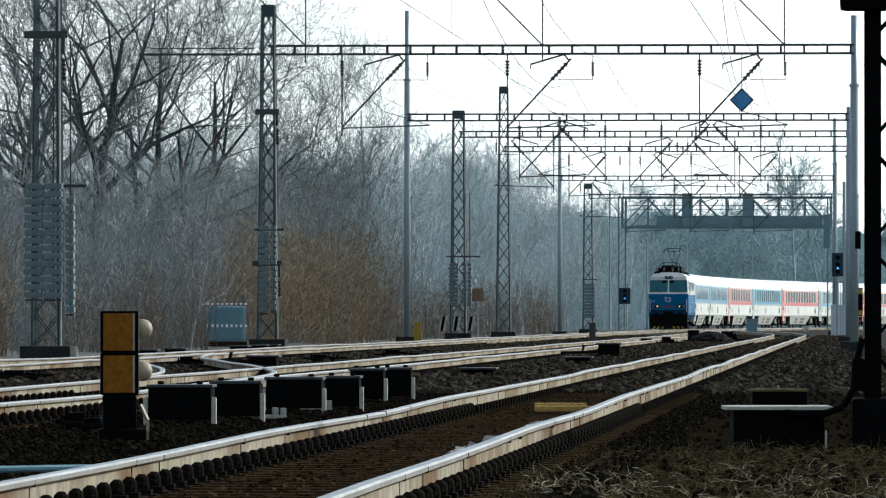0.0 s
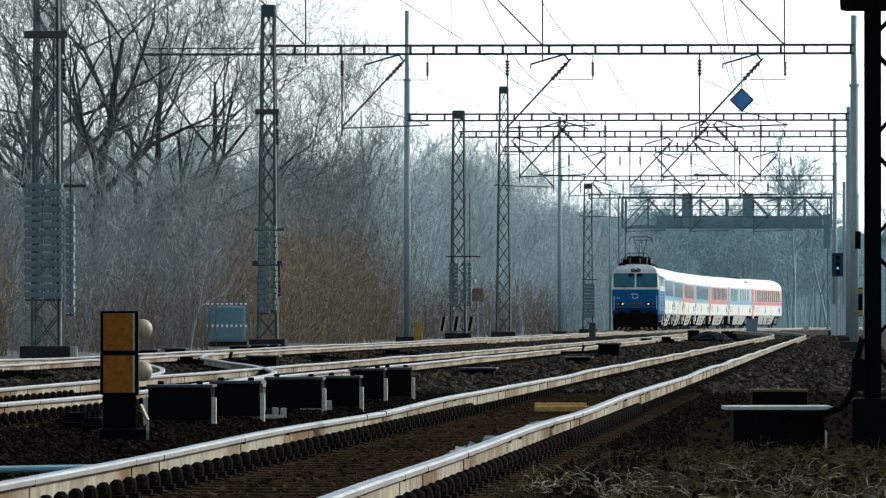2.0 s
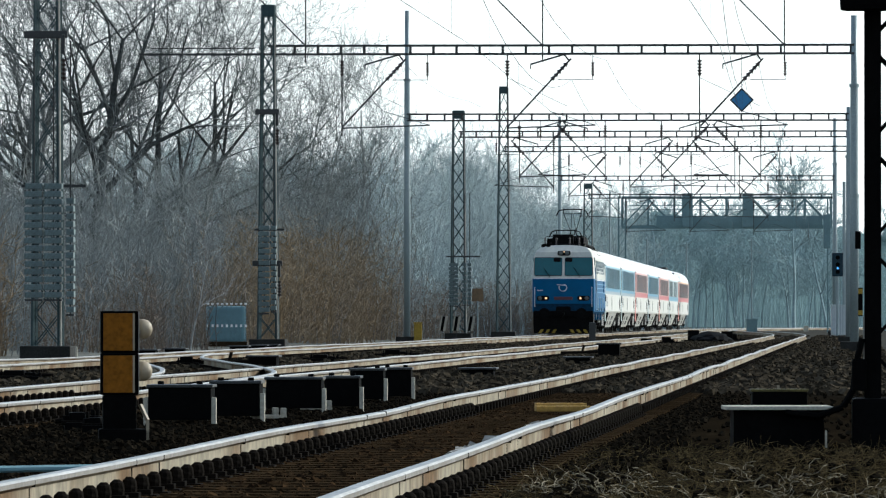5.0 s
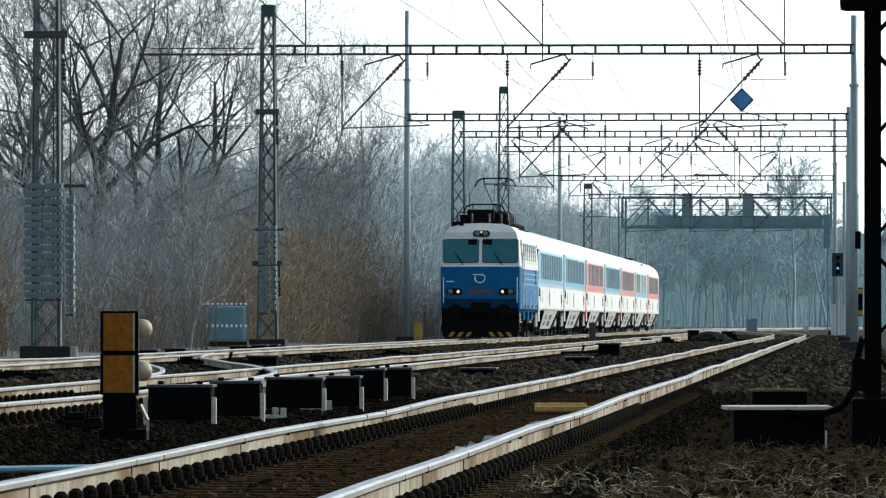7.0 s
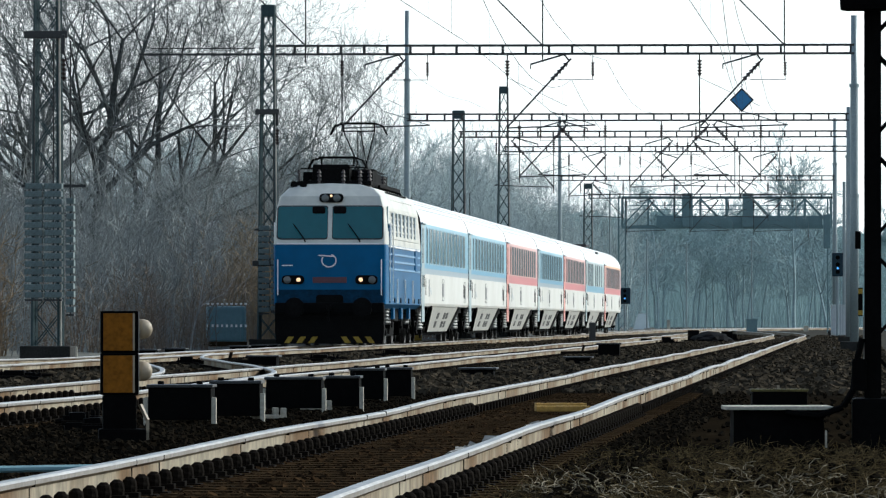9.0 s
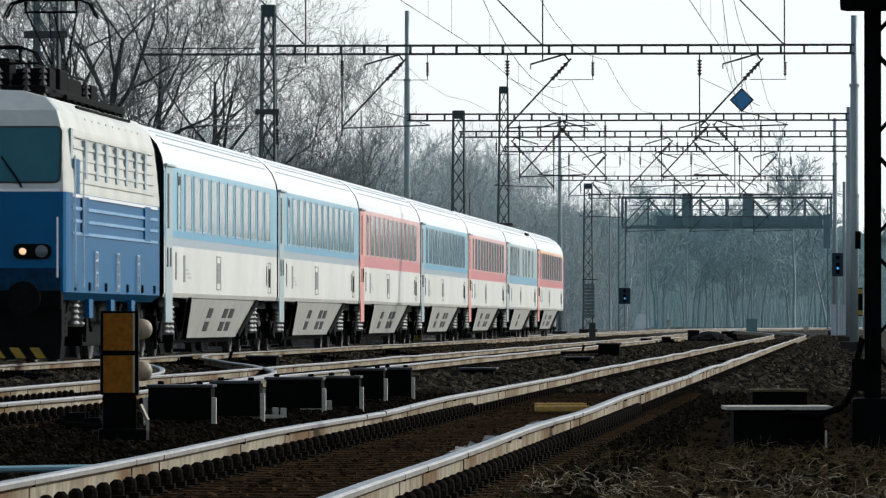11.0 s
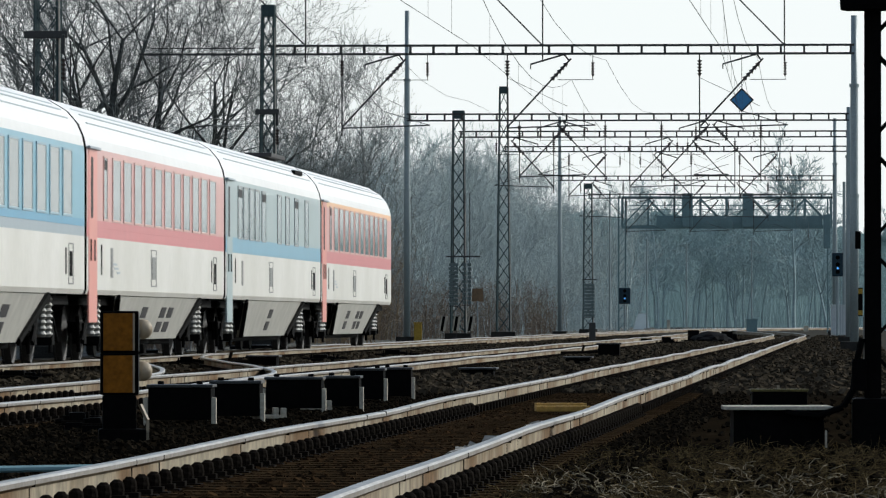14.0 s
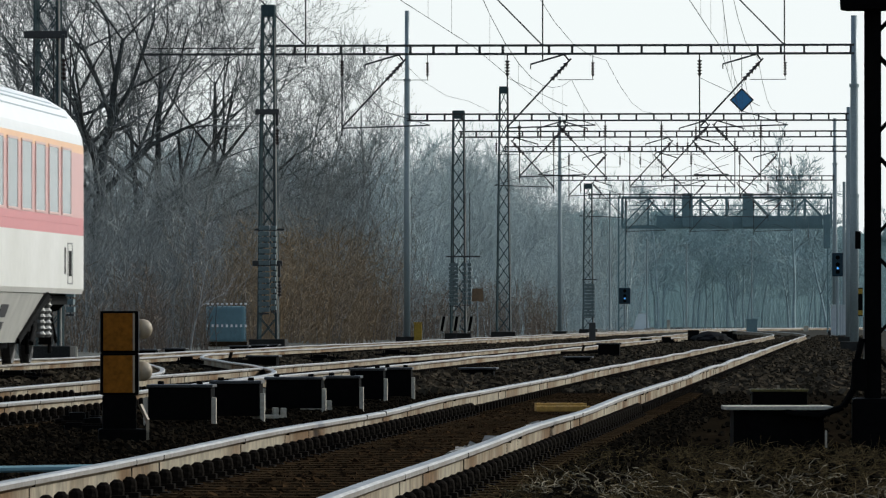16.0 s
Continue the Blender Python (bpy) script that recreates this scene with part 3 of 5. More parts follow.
build_woods()
RUSSET = material("russet_shrub", (0.235, 0.17, 0.1), 0.95, 0, 0.3, 0.1, 5, 0.0, second=(0.19, 0.16, 0.12), island=0.4, spec=0.1)
thicket("shrub", "dry orange-brown leafless shrubs beside the masts", RUSSET, 480, 21,
        lambda r: (-18.3 - 2.5 * r.random(), 225 + 75 * r.random()), (3.0, 6.0), 7)
thicket("shrub", "dry orange-brown leafless shrubs beside the masts", RUSSET, 200, 22,
        lambda r: (-19.6 - 1.0 * r.random(), 158 + 12 * r.random()), (2.0, 4.5), 7)
thicket("thicket", "dense grey leafless undergrowth at the foot of the wood", TWIG, 5200, 3,
        lambda r: (-19.5 - 30 * r.random() ** 1.1, 165 + 175 * r.random()), (3.0, 8.5), 4)
thicket("thicket", "leafless undergrowth farther along the wood, paled by painted haze", MID_HAZE_TWIG, 4200, 4,
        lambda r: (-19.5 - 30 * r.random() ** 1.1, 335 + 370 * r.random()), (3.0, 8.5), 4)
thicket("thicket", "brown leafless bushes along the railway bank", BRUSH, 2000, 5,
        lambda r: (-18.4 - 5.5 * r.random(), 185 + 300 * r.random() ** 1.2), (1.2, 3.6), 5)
thicket("thicket", "far woods beyond the curve of the line, greyed by painted haze", FAR_HAZE_TWIG, 1500, 9,
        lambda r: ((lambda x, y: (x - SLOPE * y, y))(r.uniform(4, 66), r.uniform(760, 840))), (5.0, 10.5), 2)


def build_backdrop():
    """The distance behind the far curve: self-lit, its haze painted into the colour."""
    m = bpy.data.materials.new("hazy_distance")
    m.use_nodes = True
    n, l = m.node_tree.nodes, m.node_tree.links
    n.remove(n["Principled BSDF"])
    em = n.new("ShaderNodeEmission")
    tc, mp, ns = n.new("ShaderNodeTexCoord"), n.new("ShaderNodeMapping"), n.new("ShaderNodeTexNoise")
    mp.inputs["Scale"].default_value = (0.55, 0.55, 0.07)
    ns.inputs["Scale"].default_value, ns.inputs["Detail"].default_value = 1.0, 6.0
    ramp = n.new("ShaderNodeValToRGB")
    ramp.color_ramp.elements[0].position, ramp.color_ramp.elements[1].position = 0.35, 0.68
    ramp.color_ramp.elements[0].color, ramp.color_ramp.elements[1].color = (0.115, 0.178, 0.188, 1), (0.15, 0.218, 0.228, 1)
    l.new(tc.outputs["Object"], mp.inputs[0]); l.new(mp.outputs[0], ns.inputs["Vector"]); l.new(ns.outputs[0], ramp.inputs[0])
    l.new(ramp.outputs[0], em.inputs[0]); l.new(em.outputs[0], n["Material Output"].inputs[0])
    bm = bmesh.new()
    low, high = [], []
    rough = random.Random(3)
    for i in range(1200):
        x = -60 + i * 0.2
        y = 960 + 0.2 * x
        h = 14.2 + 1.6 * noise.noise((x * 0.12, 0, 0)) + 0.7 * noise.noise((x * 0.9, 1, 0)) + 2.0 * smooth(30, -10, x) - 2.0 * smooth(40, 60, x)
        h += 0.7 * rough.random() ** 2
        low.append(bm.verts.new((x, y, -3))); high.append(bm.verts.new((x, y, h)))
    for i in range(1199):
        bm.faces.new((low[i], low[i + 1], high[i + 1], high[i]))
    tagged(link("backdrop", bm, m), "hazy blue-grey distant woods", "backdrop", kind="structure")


build_backdrop()
# ---------------------------------------------------------------- train
def paint(name, colour, rough=0.32, vary=0.03, spec=0.4):
    return material(name, colour, rough, 0, vary, 0.8, 2.5, 0.0, spec=spec)


COACH_WHITE = material("coach_cream_white", (0.67, 0.66, 0.62), 0.35, 0, 0.04, 0.45, 5, 0.0, second=(0.57, 0.56, 0.51), mix=0.6, spec=0.4)
ROOF_GREY = paint("coach_roof_pale_grey", (0.7, 0.71, 0.71), 0.5, 0.02)
BLUE_MID, BLUE_LIGHT, GREY_BLUE = paint("coach_blue", (0.1, 0.31, 0.47)), paint("coach_light_blue", (0.18, 0.385, 0.49)), paint("coach_blue_grey", (0.33, 0.41, 0.42))
MUTED_BLUE = paint("faded_blue_stripe", (0.17, 0.36, 0.48))
STRIPE_GREY = paint("coach_grey_stripe", (0.3, 0.36, 0.4))
RED_MID, RED_LIGHT, RED_STRIPE = paint("coach_salmon_red", (0.68, 0.27, 0.22)), paint("coach_pale_red", (0.6, 0.335, 0.31)), paint("coach_red_stripe", (0.56, 0.17, 0.175))
ORANGE = paint("faded_orange", (0.75, 0.42, 0.2))
SKIRT = paint("coach_skirt_grey", (0.4, 0.395, 0.36), 0.55, 0.12)
PANEL_GREY = paint("side_panel_grey", (0.2, 0.205, 0.2), 0.5)
UNDER = material("underframe_black", (0.005, 0.005, 0.005), 0.75, 0.0, 0.4, 3, 20, 0.1, spec=0.05)
SPRING_STEEL = material("worn_spring_steel", (0.3, 0.3, 0.28), 0.45, 0.4, 0.3, 4, 20, 0.0)
GREY_PANE = material("dull_blue_grey_pane", (0.27, 0.33, 0.34), 0.2, 0, 0.1, 0.6, 3, 0.0, spec=0.3)
STEEL = material("bare_wheel_steel", (0.018, 0.017, 0.016), 0.6, 0.0, 0.2, 3, 20, 0.05)
GLASS = material("coach_window_glass", (0.19, 0.225, 0.225), 0.12, 0, 0.2, 0.5, 3, 0.0, spec=0.2)
FRAME = material("window_frame_alloy", (0.3, 0.32, 0.33), 0.5, 0.2, 0.08, 1, 10, 0.0)
FRAME_BLUE, FRAME_RED = paint("pale_blue_window_frame", (0.3, 0.43, 0.5), 0.4), paint("pale_pink_window_frame", (0.62, 0.42, 0.38), 0.4)
RUBBER = material("black_rubber", (0.02, 0.02, 0.022), 0.7, 0, 0.2, 3, 15, 0.0)
LOCO_BLUE = paint("locomotive_blue", (0.002, 0.09, 0.215), 0.4, 0.08, 0.12)
LOCO_CREAM = material("locomotive_cream_white", (0.58, 0.57, 0.51), 0.4, 0, 0.06, 0.9, 6, 0.0, second=(0.47, 0.47, 0.43), mix=0.6, spec=0.3)
CAB_GLASS = material("tinted_cab_glass", (0.015, 0.1, 0.115), 0.05, 0, 0.05, 1, 3, 0.0)
YELLOW = material("warning_yellow", (0.3, 0.2, 0.03), 0.7, 0, 0.2, 3, 15, 0.0, spec=0.2)
LAMP_WARM = material("lit_headlamp", (1.0, 0.62, 0.34), 0.3, 0, 0.0, 1, 1, 0.0, emit=0.9)
LAMP_OFF = material("lamp_lens", (0.1, 0.11, 0.11), 0.1, 0, 0.05, 2, 3, 0.0)
DARK_RED = material("dark_red_plate", (0.07, 0.018, 0.03), 0.5, 0, 0.1, 3, 15, 0.0)
RIB_BLUE = paint("worn_pale_blue_rib", (0.16, 0.32, 0.5), 0.4, 0.15)
WHITE = paint("white_marking", (0.75, 0.75, 0.75))

ROOF_Z = 4.42
COACH_HALF = [(1.38, 1.10), (1.41, 1.18), (1.41, 2.04), (1.41, 2.2), (1.41, 3.36), (1.40, 3.50), (1.37, 3.66), (1.28, 3.87), (1.1, 4.08), (0.8, 4.26), (0.4, 4.38), (0, ROOF_Z)]


def wheelset(parent, x, y, r):
    w = part("wheel", turned([(r * 0.35, -0.09), (r * 0.9, -0.03), (r, -0.05), (r, 0.06), (r + 0.03, 0.065), (r + 0.03, 0.09)], 20), STEEL, parent)
    s = 1 if x > 0 else -1
    w.matrix_basis = Matrix.Translation((x, y, r)) @ Matrix.Rotation(-s * math.pi / 2, 4, "Y")
    return w


def bogie(parent, y, base, r, width=1.05):
    fr = B((width, y, r + 0.12, 0.12, base + 0.9, 0.16), (-width, y, r + 0.12, 0.12, base + 0.9, 0.16), (0, y, r + 0.1, 2 * width, 0.5, 0.2), bevel=0.03)
    for sx in (-1, 1):
        for sy in (-1, 1):
            B((sx * width, y + sy * base / 2, r, 0.2, 0.34, 0.34), bm=fr)
            tube(fr, (sx * (width + 0.02), y + sy * (base / 2 + 0.32), r - 0.3), (sx * (width + 0.02), y + sy * (base / 2 + 0.5), r + 0.3), 0.035, None, 6)
            tube(fr, (sx * (width + 0.1), y + sy * (base / 2 - 0.3), r + 0.32), (sx * (width + 0.1), y + sy * (base / 2 + 0.55), r - 0.12), 0.03, None, 6)
    f = part("bogie", fr, UNDER, parent)
    for sx in (-1, 1):
        for sy in (-1, 1):
            wheelset(f, sx * 0.75, y + sy * base / 2, r)
        for sy in (-0.42, 0.42):
            sp = turned([(0.105 if k % 2 else 0.07, r - 0.05 + k * 0.046) for k in range(15)], 10)
            part("spring", sp, SPRING_STEEL, f).matrix_basis = Matrix.Translation((sx * (width + 0.08), y + sy, 0))
    return f


def window(top, x, y, z, w, h, s, rim_mat, open_top=False, pane_mat=None):
    """A pane in a rounded alloy frame on the side s of a coach."""
    t = 0.035
    fr = bmesh.new()
    rim = [[fr.verts.new((x + dx, y + sy * (w / 2 - c), z + sz * (h / 2 - c))) for sy, sz in ((-1, -1), (1, -1), (1, 1), (-1, 1))] for dx, c in ((-0.012, 0), (0.012, 0), (0.012, t), (-0.012, t))]
    for a, b in zip(rim, rim[1:] + rim[:1]):
        for i in range(4):
            fr.faces.new((a[i], a[(i + 1) % 4], b[(i + 1) % 4], b[i]))
    bmesh.ops.recalc_face_normals(fr, faces=fr.faces[:])
    o = part("window", fr, rim_mat, top)
    gb = B((x, y, z, 0.012, w - 2 * t, h - 2 * t))
    part("pane", gb, pane_mat or GLASS, o)
    if open_top:
        part("vent", B((x + s * 0.008, y, z + h / 2 - 0.15, 0.012, (w - 2 * t) * 0.8, 0.16)), RUBBER, o)


def coach(kind, label):
    top = thing("coach", Matrix.Identity(4), label, "railway coach", "coaches of the train")
    upper, stripe, door_mat = {"blue": (BLUE_LIGHT, BLUE_MID, GREY_BLUE), "red": (RED_LIGHT, RED_STRIPE, RED_MID), "grey": (GREY_BLUE, BLUE_MID, GREY_BLUE), "last": (RED_LIGHT, RED_STRIPE, RED_MID)}[kind]
    rim_mat = {"blue": FRAME_BLUE, "red": FRAME_RED, "grey": FRAME, "last": FRAME_RED}[kind]
    belt = {"blue": STRIPE_GREY, "red": RED_STRIPE, "grey": BLUE_LIGHT, "last": RED_STRIPE}[kind]
    mats = [COACH_WHITE, stripe if kind != "blue" else BLUE_MID, upper, ROOF_GREY, belt, ORANGE if kind == "last" else upper]
    #        bottom..1.30 white, ..1.88 white, ..2.08 belt, ..2.25 stripe handled by a strip, ..3.34 upper, ..3.5 top band
    half_idx = [0, 0, 4, 2, 5, 3, 3, 3, 3, 3, 3]
    left = COACH_HALF[:-1]
    out = COACH_HALF + [(-x, z) for x, z in left[::-1]]
    idx = half_idx + half_idx[::-1] + [0]
    shell = prism(out, -13.02, 13.02, idx)
    shell.normal_update()
    for fc in shell.faces:                  # end walls behind the gangways are black, the gaps' shade put into their colour
        if abs(fc.normal.y) > 0.9:
            fc.material_index = 6
    part("body", shell, mats + [UNDER], top)
    if kind != "grey":
        for s in (-1, 1):
            part("stripe", B((s * 1.412, 0, 2.26, 0.006, 25.9, 0.12)), stripe, top)
    else:
        for s in (-1, 1):
            part("stripe", B((s * 1.412, 0, 2.2, 0.006, 25.9, 0.3)), MUTED_BLUE, top)
    for s in (-1, 1):                       # roof ribs
        for x, z in ((1.235, 3.93), (1.12, 4.065), (0.98, 4.155)):
            part("roof_rib", B((s * x, 0.3, z, 0.02, 23.5, 0.02)), STRIPE_GREY, top)
    if kind == "grey":
        part("roof_vent", B((1.16, 9.0, 4.05, 0.1, 2.2, 0.1), bevel=0.03), UNDER, top)
        part("roof_hatch", B((0.1, 9.5, 4.44, 1.2, 4.0, 0.1), bevel=0.03), RUBBER, top)
    for s in (-1, 1):
        if kind == "grey":
            ys = [-9.6, -8.2, -6.7, -5.3, -3.6, 0.6, 2.9, 5.5, 8.6]
        else:
            ys = [-10.1 + 1.86 * i for i in range(12)]
        for i, y in enumerate(ys):
            small = kind != "grey" and i == 0
            window(top, s * 1.414, y, 2.87, 0.62 if small else (1.34 if kind != "grey" else 1.1), 1.08, s, rim_mat, open_top=(kind == "grey" and i in (0, 4, 7)) or small, pane_mat=GREY_PANE if kind == "grey" else None)
        for ye in (-12.3,):
            d = part("door", B((s * 1.405, ye + 0.2, 2.06, 0.03, 1.3, 2.84), bevel=0.008), door_mat, top)
            part("door_window", B((s * 1.42, ye, 2.85, 0.012, 0.3, 1.0)), RUBBER, d)
            for dy in (-0.3, 0.3):
                part("handle", bars(((s * 1.44, ye + dy, 1.65), (s * 1.44, ye + dy, 2.0)), r=0.014), UNDER, d)
            part("rain_strip", B((s * 1.43, ye + 0.2, 3.5, 0.07, 1.7, 0.045), bevel=0.01), STRIPE_GREY, top)
        # skirt between the bogies
        bm = bmesh.new()
        pts = [(1.36, -7.9, 1.09), (1.36, 7.9, 1.09), (1.1, 6.0, 0.34), (1.1, -6.0, 0.34)]
        o = [bm.verts.new((s * x, y, z)) for x, y, z in pts]
        inn = [bm.verts.new((s * (x - 0.06), y, z)) for x, y, z in pts]
        bm.faces.new(o); bm.faces.new(inn[::-1])
        for i in range(4):
            bm.faces.new((o[i], inn[i], inn[(i + 1) % 4], o[(i + 1) % 4]))
        bmesh.ops.recalc_face_normals(bm, faces=bm.faces[:])
        sk = part("skirt", bm, SKIRT, top)
        for y in ((-1.9, 2.1) if kind != "grey" else (0.0,)):
            for z in (0.56, 0.82):
                for dy in (-0.5, 0.9) if y > 0 else (0,):
                    part("vent", B((0, 0, 0, 0.016, 0.95, 0.2)), RUBBER, sk).matrix_basis = Matrix.Translation((s * (1.1 + (z - 0.34) * 0.347), y + dy, z)) @ Matrix.Rotation(s * math.atan(0.347), 4, "Y")
        for ye in (-6.9, 6.9):
            g = bmesh.new()
            tube(g, (s * 1.39, ye * 1.12, 1.07), (s * 1.13, ye * 0.87, 0.36), 0.06, None, 4)
            part("skirt_edge", g, UNDER, sk)
            g = bmesh.new()
            tube(g, (s * 1.36, ye * 1.2, 1.05), (s * 1.14, ye * 1.0, 0.5), 0.035, None, 4)
            part("skirt_strut", g, UNDER, sk)
        for y, w, h, z, mt, rim in ((-10.7, 0.13, 0.5, 1.68, UNDER, 0), (-9.0, 0.32, 0.5, 1.64, PANEL_GREY, 0), (-1.6, 0.62, 0.4, 1.6, PANEL_GREY, 1), (10.2, 0.12, 0.42, 1.62, UNDER, 0), (10.95, 0.36, 0.4, 1.58, UNDER, 1)):
            panel = part("side_panel", B((s * 1.414, y, z, 0.01, w, h)), mt, top)
            if rim:                         # thin raised rim round the recess
                a, b = w / 2 + 0.16, h / 2 + 0.12
                part("panel_rim", B((s * 1.413, y - a, z, 0.008, 0.05, 2 * b), (s * 1.413, y + a, z, 0.008, 0.05, 2 * b), (s * 1.413, y, z - b, 0.008, 2 * a, 0.022), (s * 1.413, y, z + b, 0.008, 2 * a, 0.022)), PANEL_GREY, panel)
        if kind != "grey":
            for j in range(3):              # faded marking
                part("marking", B((s * 1.414, -8.6 + 0.35 * j, 1.62 - 0.07 * j, 0.006, 0.9 - 0.2 * j, 0.035)), STRIPE_GREY, top)
    # Underframe enlarged and black bogie blocks added to stand for the shadow below.
    part("underframe", B((0, 0, 0.64, 1.9, 12.6, 0.8), bevel=0.04), UNDER, top)
    part("floor_beam", B((0, 0, 1.0, 2.4, 25.0, 0.14)), UNDER, top)
    for ye in (9.5, -9.5):
        part("bolster", B((0, ye, 0.7, 1.3, 3.6, 0.5), bevel=0.04), UNDER, top)
    for y in (-9.5, 9.5):
        bogie(top, y, 2.5, 0.46)
    for ye in (-13.07, 13.07):
        part("gangway", B((0, ye, 2.35, 1.5, 0.26, 2.5), bevel=0.1), RUBBER, top)
        for x in (-0.87, 0.87):
            b = part("buffer", turned([(0.07, 0), (0.07, 0.2), (0.24, 0.21), (0.24, 0.25)], 12), UNDER, top)
            b.matrix_basis = pose(x, ye - math.copysign(0.12, ye), 1.05, -90 if ye > 0 else 90)
    return top


def loco_rake(z):
    return 0.0 if z < 2.75 else 0.3 * (z - 2.75) + (0.75 * max(0, z - 3.99))


def loco_section(k):
    half = [(1.36, 1.0), (1.5, 1.12), (1.5, 2.0), (1.5, 2.7), (1.5, 2.76), (1.47, 3.3), (1.43, 3.72), (1.35, 3.99), (1.15, 4.2), (0.75, 4.31), (0, 4.34)]
    return [(x * k, z) for x, z in half] + [(-x * k, z) for x, z in half[:-1][::-1]]


def pantograph(top, y, up):
    """A single frame with a bow on top, raised or folded."""
    h = 1.76 if up else 0.42
    base = part("pantograph_base", B((0, y - 0.6, 4.52, 1.5, 0.07, 0.07), (0, y + 0.6, 4.52, 1.5, 0.07, 0.07), (0.7, y, 4.52, 0.07, 1.3, 0.07), (-0.7, y, 4.52, 0.07, 1.3, 0.07)), UNDER, top)
    for sx in (-0.7, 0.7):
        for sy in (-0.55, 0.55):
            part("insulator", insulator(bmesh.new(), (sx, y + sy, 4.2), (sx, y + sy, 4.5), 0.075), PORCELAIN, base)
    z = 4.5
    bm = bmesh.new()
    if up:
        knee = z + 0.62
        for sx in (-1, 1):
            tube(bm, (sx * 0.3, y, z + 0.05), (sx * 0.12, y + 1.35, knee), 0.03, None, 6)
            tube(bm, (sx * 0.12, y + 1.35, knee), (sx * 0.44, y + 0.1, z + h - 0.25), 0.017, None, 6)
            tube(bm, (sx * 0.12, y + 1.35, knee), (sx * 0.04, y + 0.1, z + h - 0.25), 0.012, None, 5)
        top_z = z + h - 0.25
    else:
        for sx in (-1, 1):
            tube(bm, (sx * 0.5, y, z + 0.06), (sx * 0.42, y + 1.5, z + 0.2), 0.03, None, 6)
            tube(bm, (sx * 0.42, y + 1.5, z + 0.24), (sx * 0.6, y - 0.2, z + 0.34), 0.024, None, 6)
        top_z = z + 0.36
    part("pantograph_arm", bm, UNDER, top)
    bow = bmesh.new()
    for dy in (-0.2, 0.2):
        tube(bow, (-0.46, y + dy, top_z + 0.22), (0.46, y + dy, top_z + 0.22), 0.026, None, 6)
        for sx in (-1, 1):
            tube(bow, (sx * 0.46, y + dy, top_z + 0.22), (sx * 0.68, y + dy, top_z + 0.14), 0.022, None, 6)
            tube(bow, (sx * 0.68, y + dy, top_z + 0.14), (sx * 0.8, y + dy, top_z - 0.1), 0.02, None, 6)
            tube(bow, (sx * 0.44, y + dy, top_z + 0.2), (sx * 0.44, y, top_z), 0.02, None, 5)
    tube(bow, (-0.46, y, top_z), (0.46, y, top_z), 0.02, None, 6)
    part("pantograph_bow", bow, UNDER, top)


